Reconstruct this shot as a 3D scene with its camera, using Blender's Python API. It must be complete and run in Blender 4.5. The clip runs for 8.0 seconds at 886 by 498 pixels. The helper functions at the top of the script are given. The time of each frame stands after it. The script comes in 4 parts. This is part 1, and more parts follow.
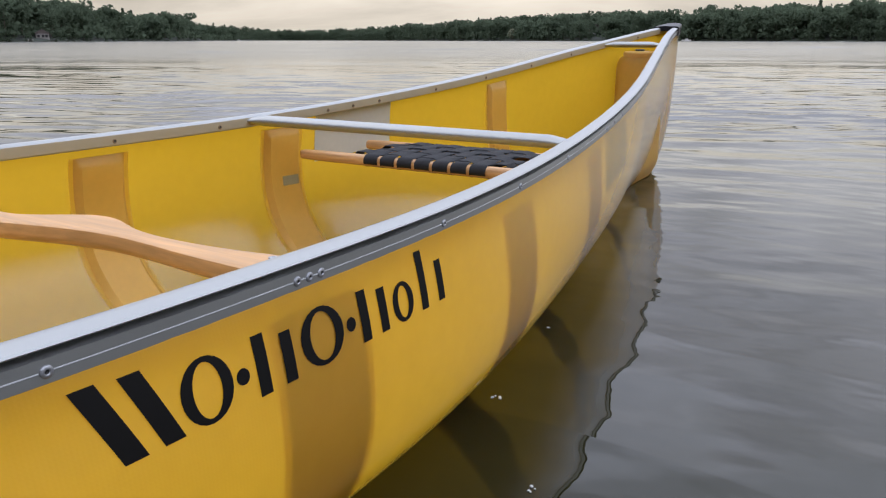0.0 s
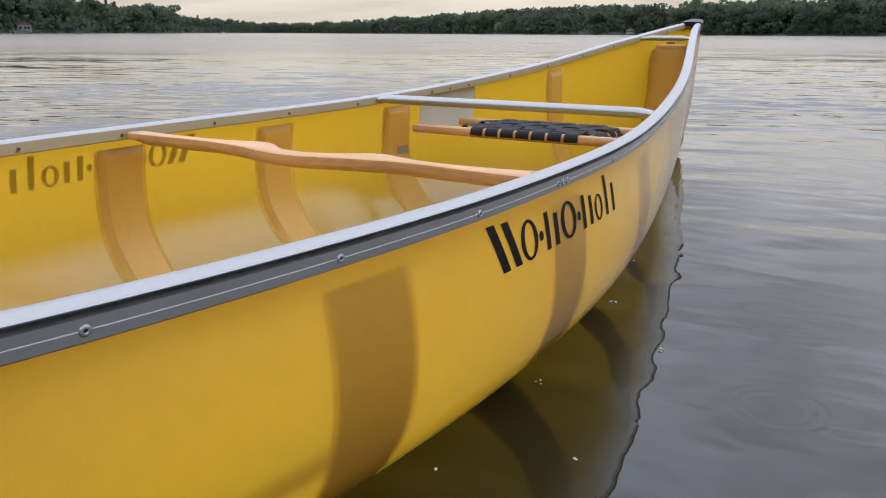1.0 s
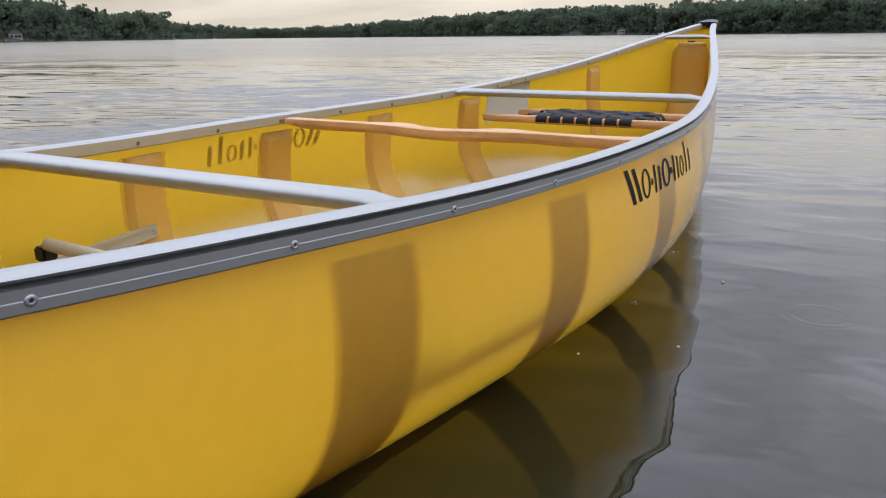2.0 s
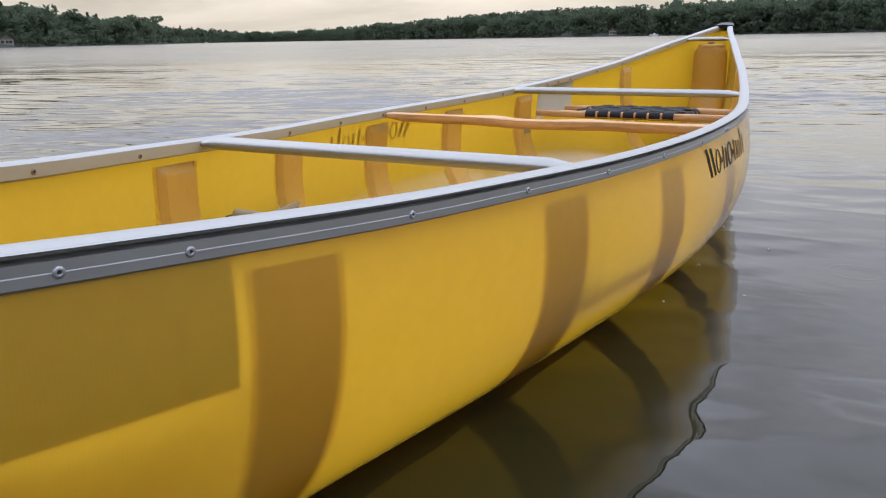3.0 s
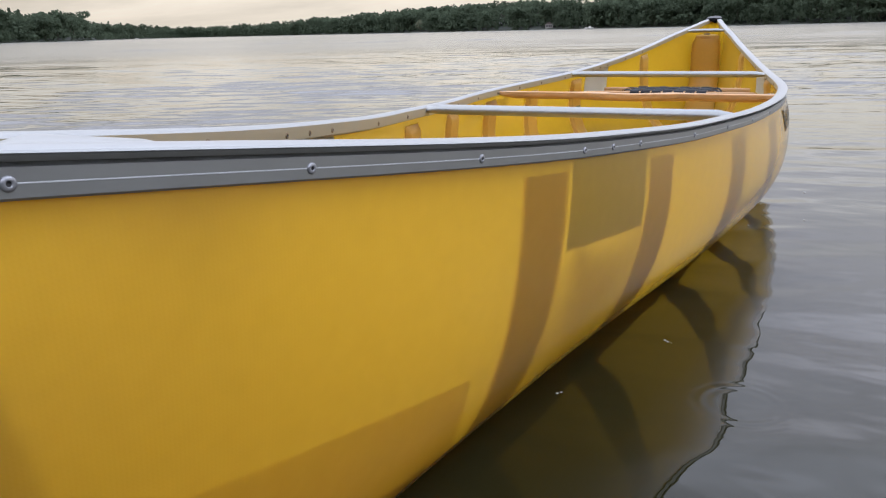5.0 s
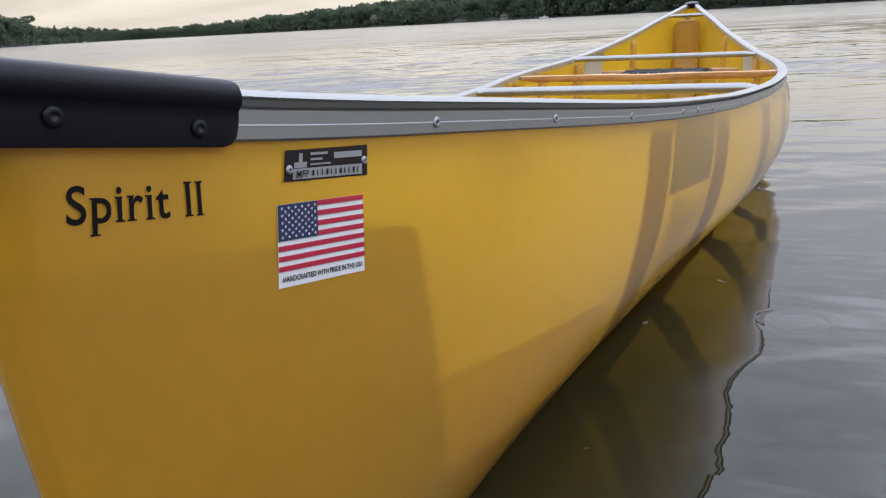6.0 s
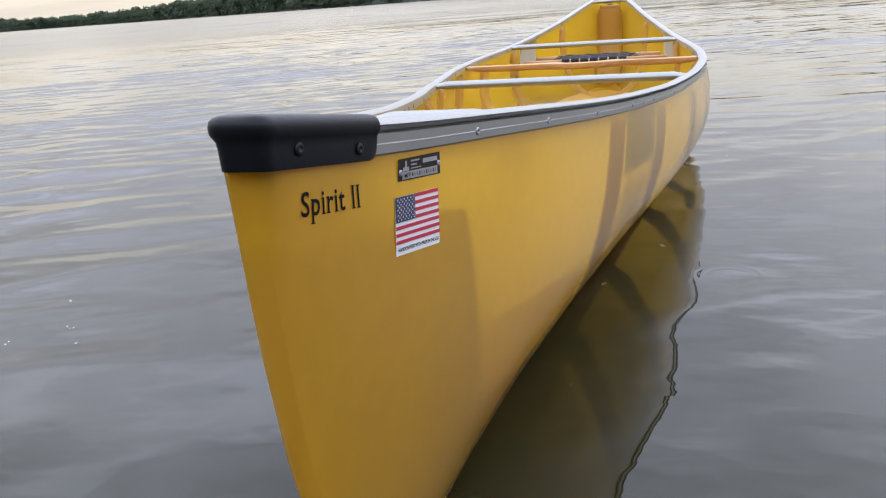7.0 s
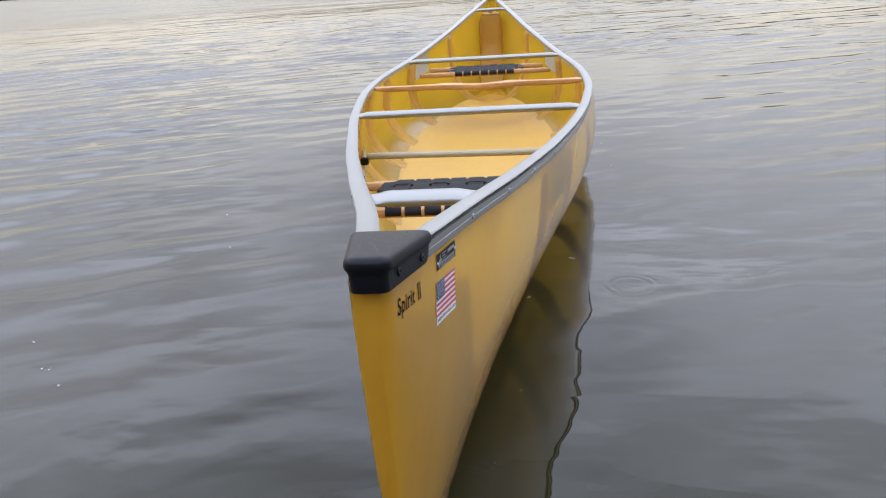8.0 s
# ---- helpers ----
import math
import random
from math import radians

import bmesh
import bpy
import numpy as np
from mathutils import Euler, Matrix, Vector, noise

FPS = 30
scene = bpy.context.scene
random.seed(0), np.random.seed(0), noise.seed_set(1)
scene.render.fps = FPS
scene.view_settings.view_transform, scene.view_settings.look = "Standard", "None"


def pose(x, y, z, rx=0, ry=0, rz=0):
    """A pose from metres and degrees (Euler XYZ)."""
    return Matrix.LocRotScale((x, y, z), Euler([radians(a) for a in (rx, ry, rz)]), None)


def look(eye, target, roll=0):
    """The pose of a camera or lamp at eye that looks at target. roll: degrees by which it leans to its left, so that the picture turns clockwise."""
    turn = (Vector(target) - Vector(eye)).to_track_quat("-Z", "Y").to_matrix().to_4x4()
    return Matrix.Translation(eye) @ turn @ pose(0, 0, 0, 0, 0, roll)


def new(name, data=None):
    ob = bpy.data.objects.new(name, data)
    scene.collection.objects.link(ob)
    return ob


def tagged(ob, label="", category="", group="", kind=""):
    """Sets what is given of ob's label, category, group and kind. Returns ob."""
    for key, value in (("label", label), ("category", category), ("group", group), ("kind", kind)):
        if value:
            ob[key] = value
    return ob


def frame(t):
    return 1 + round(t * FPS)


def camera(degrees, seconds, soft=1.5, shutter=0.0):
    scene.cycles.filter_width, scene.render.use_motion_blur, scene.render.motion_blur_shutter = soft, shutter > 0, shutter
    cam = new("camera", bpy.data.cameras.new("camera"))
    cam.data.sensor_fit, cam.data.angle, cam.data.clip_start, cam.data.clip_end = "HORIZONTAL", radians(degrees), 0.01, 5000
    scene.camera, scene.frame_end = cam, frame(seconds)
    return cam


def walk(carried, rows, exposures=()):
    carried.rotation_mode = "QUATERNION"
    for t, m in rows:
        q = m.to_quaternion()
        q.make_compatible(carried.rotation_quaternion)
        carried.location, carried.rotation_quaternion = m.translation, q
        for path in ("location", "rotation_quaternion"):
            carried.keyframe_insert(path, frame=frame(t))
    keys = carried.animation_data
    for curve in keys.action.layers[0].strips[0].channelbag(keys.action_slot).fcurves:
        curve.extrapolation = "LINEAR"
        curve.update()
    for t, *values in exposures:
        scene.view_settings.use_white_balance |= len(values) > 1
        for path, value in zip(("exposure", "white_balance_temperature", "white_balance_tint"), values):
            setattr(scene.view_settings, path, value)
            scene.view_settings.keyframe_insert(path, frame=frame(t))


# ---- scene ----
cam = camera(61.6, 8.0, soft=1.2)
PATH = [
    (0, (0.823, 1.995, 0.501), (-0.173, 3.643, -0.04), 0.0),
    (0.5, (0.808, 1.761, 0.492), (-0.173, 3.419, -0.046), -0.6),
    (1, (0.776, 1.533, 0.501), (-0.186, 3.195, -0.056), 0.2),
    (1.5, (0.757, 1.318, 0.499), (-0.202, 2.983, -0.055), -0.3),
    (3, (0.674, 0.778, 0.51), (-0.263, 2.459, -0.035), -1.0),
    (3.5, (0.618, 0.604, 0.517), (-0.285, 2.302, -0.031), -0.8),
    (4, (0.566, 0.437, 0.518), (-0.314, 2.149, -0.026), -1.4),
    (4.5, (0.504, 0.276, 0.516), (-0.337, 2.004, -0.037), -1.3),
    (6, (0.298, -0.148, 0.519), (-0.414, 1.629, -0.063), -3.1),
    (6.5, (0.258, -0.256, 0.534), (-0.387, 1.539, -0.068), -4.2),
    (7, (0.258, -0.351, 0.575), (-0.273, 1.469, -0.062), -4.3),
    (7.5, (0.232, -0.449, 0.646), (-0.149, 1.395, -0.028), -4.6),
    (8, (0.154, -0.547, 0.746), (-0.052, 1.316, 0.046), -3.8),
]
walk(cam, [(t, look(eye, target, roll)) for t, eye, target, roll in PATH], exposures=[(0, -0.33), (4.5, -0.22), (6, -0.15), (6.5, -0.04), (7.5, 0.02), (8, -0.06)])

# ---- sky, sun ----
SUN_AZ, SUN_EL = radians(-95), radians(50)
world = bpy.data.worlds.new("evening_sky")
scene.world = world
world.use_nodes = True
wn, wl = world.node_tree.nodes, world.node_tree.links
sky = wn.new("ShaderNodeTexSky")
sky.sky_type, sky.sun_disc = "NISHITA", False
sky.sun_elevation, sky.sun_rotation = SUN_EL, SUN_AZ
sky.air_density, sky.dust_density, sky.ozone_density = 1.0, 2.0, 1.5
tc = wn.new("ShaderNodeTexCoord")
stretch = wn.new("ShaderNodeMapping")
stretch.inputs["Scale"].default_value = (1.0, 1.0, 4.5)
wl.new(tc.outputs["Generated"], stretch.inputs["Vector"])
clouds = wn.new("ShaderNodeTexNoise")
clouds.inputs["Scale"].default_value, clouds.inputs["Detail"].default_value = 2.3, 6.0
clouds.inputs["Roughness"].default_value, clouds.inputs["Distortion"].default_value = 0.55, 0.6
wl.new(stretch.outputs[0], clouds.inputs["Vector"])
sep = wn.new("ShaderNodeSeparateXYZ")
wl.new(tc.outputs["Generated"], sep.inputs[0])
veil = wn.new("ShaderNodeValToRGB")  # evening overcast: cream low down, brighter grey-blue cloud higher up
stops = [(0.0, (9.7, 8.75, 7.5)), (0.055, (11.9, 10.7, 9.3)), (0.10, (14.7, 14.0, 12.9)), (0.18, (12.8, 12.9, 13.9)), (0.30, (16.0, 16.4, 19.2)), (0.40, (25.0, 26.2, 31.6)), (0.52, (29.8, 32.2, 40.2)), (1.0, (24.8, 27.2, 34.6))]
while len(veil.color_ramp.elements) < len(stops):
    veil.color_ramp.elements.new(0.5)
for e, (at, col) in zip(veil.color_ramp.elements, stops):
    e.position, e.color = at, (*col, 1)
wl.new(sep.outputs["Z"], veil.inputs[0])
tone = wn.new("ShaderNodeMapRange")
tone.inputs["From Min"].default_value, tone.inputs["From Max"].default_value = 0.3, 0.7
tone.inputs["To Min"].default_value, tone.inputs["To Max"].default_value = 0.66, 1.32
wl.new(clouds.outputs[0], tone.inputs["Value"])
shaded = wn.new("ShaderNodeVectorMath")
shaded.operation = "SCALE"
wl.new(veil.outputs[0], shaded.inputs[0])
# brightness added to the higher sky ahead and to starboard, tuned to the water
bright_side = wn.new("ShaderNodeVectorMath")
bright_side.operation = "DOT_PRODUCT"
bright_side.inputs[1].default_value = (0.866, 0.5, 0.0)
wl.new(tc.outputs["Generated"], bright_side.inputs[0])
above = wn.new("ShaderNodeMapRange")
above.interpolation_type = "SMOOTHSTEP"
above.inputs["From Min"].default_value, above.inputs["From Max"].default_value = 0.04, 0.24
above.inputs["To Max"].default_value = 0.17
wl.new(sep.outputs["Z"], above.inputs["Value"])
side_boost = wn.new("ShaderNodeMath")
side_boost.operation = "MULTIPLY"
wl.new(bright_side.outputs["Value"], side_boost.inputs[0])
wl.new(above.outputs[0], side_boost.inputs[1])
gain = wn.new("ShaderNodeMath")
gain.operation = "MULTIPLY_ADD"
wl.new(side_boost.outputs[0], gain.inputs[0])
wl.new(tone.outputs[0], gain.inputs[1])
wl.new(tone.outputs[0], gain.inputs[2])
wl.new(gain.outputs[0], shaded.inputs["Scale"])
mix = wn.new("ShaderNodeMix")
mix.data_type = "RGBA"
mix.inputs["Factor"].default_value = 0.88
wl.new(sky.outputs[0], mix.inputs["A"])
wl.new(shaded.outputs[0], mix.inputs["B"])
wl.new(mix.outputs["Result"], wn["Background"].inputs["Color"])
wn["Background"].inputs["Strength"].default_value = 0.10

sun = new("sun", bpy.data.lights.new("sun", "SUN"))
sun.data.energy, sun.data.angle, sun.data.color = 0.35, radians(40), (1.0, 0.95, 0.88)
sun.matrix_world = look((0, 0, 50), (-50 * math.cos(SUN_EL) * math.sin(SUN_AZ), -50 * math.cos(SUN_EL) * math.cos(SUN_AZ), 50 - 50 * math.sin(SUN_EL)))


# ---- materials ----
def material(name, colour, rough=0.5, metal=0.0, vary=0.12, scale=6.0, fine=60.0, bump=0.0, bump_scale=120.0, coat=0.0, translucent=0.0, island=0.0, stretch=(1, 1, 1), through_colour=None, spec=0.5):
    """Principled surface with coarse and fine colour variation, roughness wear and fine relief."""
    m = bpy.data.materials.new(name)
    m.use_nodes = True
    n, l = m.node_tree.nodes, m.node_tree.links
    b = n["Principled BSDF"]
    b.inputs["Metallic"].default_value = metal
    b.inputs["Coat Weight"].default_value = coat
    b.inputs["Specular IOR Level"].default_value = spec
    b.inputs["Coat Roughness"].default_value = 0.08
    co = n.new("ShaderNodeTexCoord")
    mp = n.new("ShaderNodeMapping")
    mp.inputs["Scale"].default_value = stretch
    l.new(co.outputs["Object"], mp.inputs[0])
    big, small = n.new("ShaderNodeTexNoise"), n.new("ShaderNodeTexNoise")
    for tex, s in ((big, scale), (small, fine)):
        tex.inputs["Scale"].default_value, tex.inputs["Detail"].default_value = s, 4.0
        l.new(mp.outputs[0], tex.inputs["Vector"])
    add = n.new("ShaderNodeMath")
    add.operation = "ADD"
    l.new(big.outputs[0], add.inputs[0])
    l.new(small.outputs[0], add.inputs[1])
    ramp = n.new("ShaderNodeMapRange")
    ramp.inputs["From Min"].default_value, ramp.inputs["From Max"].default_value = 0.6, 1.4
    ramp.inputs["To Min"].default_value, ramp.inputs["To Max"].default_value = 1 - vary, 1 + vary
    l.new(add.outputs[0], ramp.inputs["Value"])
    tone = n.new("ShaderNodeVectorMath")
    tone.operation = "SCALE"
    tone.inputs[0].default_value = colour
    l.new(ramp.outputs[0], tone.inputs["Scale"])
    out_colour = tone.outputs[0]
    if island:
        geo = n.new("ShaderNodeNewGeometry")
        r2 = n.new("ShaderNodeMapRange")
        r2.inputs["To Min"].default_value, r2.inputs["To Max"].default_value = 1 - island, 1 + island
        l.new(geo.outputs["Random Per Island"], r2.inputs["Value"])
        t2 = n.new("ShaderNodeVectorMath")
        t2.operation = "SCALE"
        l.new(out_colour, t2.inputs[0])
        l.new(r2.outputs[0], t2.inputs["Scale"])
        out_colour = t2.outputs[0]
    l.new(out_colour, b.inputs["Base Color"])
    rr = n.new("ShaderNodeMapRange")
    rr.inputs["To Min"].default_value, rr.inputs["To Max"].default_value = max(rough - 0.07, 0.02), min(rough + 0.07, 1)
    l.new(small.outputs[0], rr.inputs["Value"])
    l.new(rr.outputs[0], b.inputs["Roughness"])
    if bump:
        bt = n.new("ShaderNodeTexNoise")
        bt.inputs["Scale"].default_value = bump_scale
        l.new(mp.outputs[0], bt.inputs["Vector"])
        bp = n.new("ShaderNodeBump")
        bp.inputs["Strength"].default_value, bp.inputs["Distance"].default_value = 0.6, bump
        l.new(bt.outputs[0], bp.inputs["Height"])
        l.new(bp.outputs[0], b.inputs["Normal"])
    if translucent:
        tr = n.new("ShaderNodeBsdfTranslucent")
        if through_colour:
            tr.inputs["Color"].default_value = (*through_colour, 1)
        else:
            l.new(out_colour, tr.inputs["Color"])
        mx = n.new("ShaderNodeMixShader")
        mx.inputs["Fac"].default_value = translucent
        l.new(b.outputs[0], mx.inputs[1])
        l.new(tr.outputs[0], mx.inputs[2])
        l.new(mx.outputs[0], n["Material Output"].inputs["Surface"])
    return m


def weave_material():
    """Clear-coated aramid cloth: two crossing thread waves as relief and faint tone, light passes through."""
    m = material("aramid_laminate", (0.530, 0.316, 0.027), rough=0.35, vary=0.09, scale=2.5, fine=45, translucent=0.50, through_colour=(0.815, 0.486, 0.022))
    n, l = m.node_tree.nodes, m.node_tree.links
    co = next(x for x in n if x.bl_idname == "ShaderNodeTexCoord")
    heights = []
    for axis in ("Y", "Z"):
        w = n.new("ShaderNodeTexWave")
        w.wave_type, w.bands_direction = "BANDS", axis
        w.inputs["Scale"].default_value, w.inputs["Distortion"].default_value = 95.0, 0.4
        l.new(co.outputs["Object"], w.inputs["Vector"])
        heights.append(w)
    mul = n.new("ShaderNodeMath")
    mul.operation = "MULTIPLY"
    l.new(heights[0].outputs[1], mul.inputs[0])
    l.new(heights[1].outputs[1], mul.inputs[1])
    bp = n.new("ShaderNodeBump")
    bp.inputs["Strength"].default_value, bp.inputs["Distance"].default_value = 0.15, 0.0003
    l.new(mul.outputs[0], bp.inputs["Height"])
    l.new(bp.outputs[0], n["Principled BSDF"].inputs["Normal"])
    n["Principled BSDF"].inputs["Specular IOR Level"].default_value = 0.0
    # clear resin over cloth and light alike: gloss rises towards grazing view
    graze = n.new("ShaderNodeLayerWeight")
    graze.inputs["Blend"].default_value = 0.5
    power = n.new("ShaderNodeMath")
    power.operation = "POWER"
    power.inputs[1].default_value = 4.6
    l.new(graze.outputs["Facing"], power.inputs[0])
    amount = n.new("ShaderNodeMapRange")
    amount.inputs["To Min"].default_value, amount.inputs["To Max"].default_value = 0.05, 1.0
    l.new(power.outputs[0], amount.inputs["Value"])
    resin = n.new("ShaderNodeBsdfGlossy")
    resin.inputs["Roughness"].default_value = 0.17
    l.new(bp.outputs[0], resin.inputs["Normal"])
    coated = n.new("ShaderNodeMixShader")
    under = n["Material Output"].inputs["Surface"].links[0].from_socket
    l.new(amount.outputs[0], coated.inputs["Fac"])
    l.new(under, coated.inputs[1])
    l.new(resin.outputs[0], coated.inputs[2])
    l.new(coated.outputs[0], n["Material Output"].inputs["Surface"])
    return m


def water_material():
    m = bpy.data.materials.new("lake_water")
    m.use_nodes = True
    n, l = m.node_tree.nodes, m.node_tree.links
    b = n["Principled BSDF"]
    b.inputs["Base Color"].default_value = (0.0165, 0.0155, 0.0055, 1)
    b.inputs["Roughness"].default_value, b.inputs["IOR"].default_value = 0.03, 1.333
    co = n.new("ShaderNodeTexCoord")
    # wind ripples grow with distance from the sheltered water beside the canoe
    away = n.new("ShaderNodeVectorMath")
    away.operation = "DISTANCE"
    away.inputs[1].default_value = (0.3, 1.2, 0)
    l.new(co.outputs["Object"], away.inputs[0])
    wind = n.new("ShaderNodeMapRange")
    wind.interpolation_type = "SMOOTHSTEP"
    wind.inputs["From Min"].default_value, wind.inputs["From Max"].default_value = 1.0, 9.0
    wind.inputs["To Min"].default_value, wind.inputs["To Max"].default_value = 1.0, 3.4
    l.new(away.outputs["Value"], wind.inputs["Value"])
    fade = n.new("ShaderNodeMapRange")
    fade.interpolation_type = "SMOOTHSTEP"
    fade.inputs["From Min"].default_value, fade.inputs["From Max"].default_value = 2.2, 7.0
    fade.inputs["To Min"].default_value, fade.inputs["To Max"].default_value = 1.0, 0.0
    l.new(away.outputs["Value"], fade.inputs["Value"])
    # unresolved wavelets make the far water duller
    dull = n.new("ShaderNodeMapRange")
    dull.interpolation_type = "SMOOTHERSTEP"
    dull.inputs["From Min"].default_value, dull.inputs["From Max"].default_value = 3.0, 30.0
    dull.inputs["To Min"].default_value, dull.inputs["To Max"].default_value = 0.02, 0.18
    l.new(away.outputs["Value"], dull.inputs["Value"])
    l.new(dull.outputs[0], b.inputs["Roughness"])
    last = None
    # a few fading rings where drops fell
    for cx, cy, r, w in ((0.71, 2.58, 0.055, 300.0), (0.42, 1.15, 0.055, 300.0), (0.80, 1.18, 0.040, 330.0), (-1.10, 1.48, .040, 330.0)):
        dd = n.new("ShaderNodeVectorMath")
        dd.operation = "DISTANCE"
        dd.inputs[1].default_value = (cx, cy, 0)
        l.new(co.outputs["Object"], dd.inputs[0])
        off = n.new("ShaderNodeMath")
        off.operation = "SUBTRACT"
        off.inputs[1].default_value = r
        l.new(dd.outputs["Value"], off.inputs[0])
        ph = n.new("ShaderNodeMath")
        ph.operation = "MULTIPLY"
        ph.inputs[1].default_value = w
        l.new(off.outputs[0], ph.inputs[0])
        wave = n.new("ShaderNodeMath")
        wave.operation = "COSINE"
        l.new(ph.outputs[0], wave.inputs[0])
        far = n.new("ShaderNodeMath")
        far.operation = "ABSOLUTE"
        l.new(off.outputs[0], far.inputs[0])
        win = n.new("ShaderNodeMapRange")
        win.interpolation_type = "SMOOTHSTEP"
        win.inputs["From Min"].default_value, win.inputs["From Max"].default_value = 0.0, r * 0.55
        win.inputs["To Min"].default_value, win.inputs["To Max"].default_value = 1.0, 0.0
        l.new(far.outputs[0], win.inputs["Value"])
        hgt = n.new("ShaderNodeMath")
        hgt.operation = "MULTIPLY"
        l.new(wave.outputs[0], hgt.inputs[0])
        l.new(win.outputs[0], hgt.inputs[1])
        bp = n.new("ShaderNodeBump")
        bp.inputs["Strength"].default_value, bp.inputs["Distance"].default_value = 1.0, 0.0001
        l.new(hgt.outputs[0], bp.inputs["Height"])
        if last:
            l.new(last.outputs[0], bp.inputs["Normal"])
        last = bp
    # crests run across the view: broad swell, wind ripples, fine ripples
    for size, turn, squash, dist in ((0.45, 20, 2.0, 0.018), (1.5, 14, 2.6, 0.010), (5.0, 14, 2.3, 0.0034), (15.0, 25, 1.8, 0.0006)):
        mp = n.new("ShaderNodeMapping")
        mp.inputs["Rotation"].default_value = (0, 0, radians(turn))
        mp.inputs["Scale"].default_value = (size / squash, size, size)
        l.new(co.outputs["Object"], mp.inputs[0])
        tex = n.new("ShaderNodeTexNoise")
        tex.inputs["Scale"].default_value, tex.inputs["Detail"].default_value = 1.0, 2.0
        l.new(mp.outputs[0], tex.inputs["Vector"])
        high = n.new("ShaderNodeMath")
        high.operation = "MULTIPLY"
        l.new(tex.outputs[0], high.inputs[0])
        high.inputs[1].default_value = 1.0
        if size > 2:
            l.new(wind.outputs[0], high.inputs[1])
        if size == 1.5:  # sharper crests
            for op, val in (("MULTIPLY_ADD", None), ("ABSOLUTE", None), ("MULTIPLY_ADD", -1.0), ("POWER", 1.6)):
                step = n.new("ShaderNodeMath")
                step.operation = op
                l.new(high.outputs[0], step.inputs[0])
                if op == "MULTIPLY_ADD":
                    step.inputs[1].default_value, step.inputs[2].default_value = (3.0, -1.5) if val is None else (-1.0, 1.0)
                elif op == "POWER":
                    step.inputs[1].default_value = val
                    step.use_clamp = True
                high = step
            calm = n.new("ShaderNodeMapRange")
            calm.interpolation_type = "SMOOTHSTEP"
            calm.inputs["From Min"].default_value, calm.inputs["From Max"].default_value = 1.6, 4.0
            calm.inputs["To Min"].default_value, calm.inputs["To Max"].default_value = 0.30, 0.5
            l.new(away.outputs["Value"], calm.inputs["Value"])
            step = n.new("ShaderNodeMath")
            step.operation = "MULTIPLY"
            l.new(high.outputs[0], step.inputs[0])
            l.new(calm.outputs[0], step.inputs[1])
            high = step
        bp = n.new("ShaderNodeBump")
        bp.inputs["Strength"].default_value, bp.inputs["Distance"].default_value = 1.0, dist
        l.new(fade.outputs[0], bp.inputs["Strength"])
        l.new(high.outputs[0], bp.inputs["Height"])
        if last:
            l.new(last.outputs[0], bp.inputs["Normal"])
        last = bp
    l.new(last.outputs[0], b.inputs["Normal"])
    return m


ARAMID = weave_material()
RIB = material("foam_rib_cloth", (0.64, 0.37, 0.055), rough=0.4, vary=0.10, scale=5, fine=70, translucent=0.42, through_colour=(0.68, 0.56, 0.42), bump=0.0003)
FLANGE = material("thin_cloth_edge", (0.57, 0.335, 0.035), rough=0.4, vary=0.08, scale=5, fine=70, translucent=0.55, through_colour=(0.95, 0.82, 0.45))
TANK = material("thin_tank_cloth", (0.62, 0.50, 0.28), rough=0.4, vary=0.08, scale=5, fine=70, translucent=0.55, through_colour=(0.84, 0.80, 0.56))
LAYER_CLOTH = material("second_cloth_layer", (0.60, 0.37, 0.04), rough=0.4, vary=0.08, scale=5, fine=70, translucent=0.60, through_colour=(0.94, 0.84, 0.58))
FLOORCORE = material("foam_core_floor", (0.66, 0.41, 0.066), rough=0.4, vary=0.08, scale=4, fine=60, translucent=0.25, bump=0.0003)
PANEL = material("grey_cloth_panel", (0.54, 0.50, 0.42), rough=0.5, vary=0.07, scale=8, fine=90, translucent=0.34, through_colour=(0.60, 0.74, 0.85), bump=0.0002)
PANEL_DARK = material("dark_grey_label", (0.20, 0.17, 0.08), rough=0.5, vary=0.15, scale=30)
ALU = material("brushed_aluminium", (0.312, 0.313, 0.298), rough=0.42, metal=0.8, vary=0.05, scale=5, fine=80, bump=0.00015, bump_scale=200, stretch=(1, 0.15, 1))
RIVET = material("rivet_metal", (0.34, 0.34, 0.35), rough=0.45, metal=0.8, vary=0.1, scale=80, fine=300)
# aluminium with the yellow bounce from the hull put into its colour
WARM_LIT_ALU = material("warm_lit_aluminium", (0.335, 0.295, 0.205), rough=0.5, metal=0.25, vary=0.06, scale=5, fine=80, stretch=(1, 0.15, 1))
BRASS = material("tarnished_rivet", (0.20, 0.14, 0.08), rough=0.5, metal=0.6, vary=0.2, scale=200, fine=500)
DARK = material("dark_hole", (0.015, 0.014, 0.013), rough=0.7)
WOOD = material("oiled_ash_wood", (0.44, 0.235, 0.088), rough=0.5, vary=0.36, scale=4, fine=22, stretch=(0.6, 9, 9), bump=0.0006, bump_scale=14)
WEB = material("black_nylon_webbing", (0.013, 0.013, 0.014), rough=0.75, spec=0.2, vary=0.2, scale=40, fine=260, bump=0.0006, bump_scale=420)
PLASTIC = material("black_pebbled_plastic", (0.006, 0.006, 0.008), spec=0.2, rough=0.42, vary=0.15, scale=14, fine=160, bump=0.00018, bump_scale=420)
DECAL = material("black_vinyl", (0.006, 0.0055, 0.005), rough=0.6, spec=0.1, vary=0.1)
WHITE = material("white_vinyl", (0.70, 0.69, 0.66), rough=0.4, vary=0.04)
RED = material("red_vinyl", (0.42, 0.014, 0.04), rough=0.4, vary=0.05)
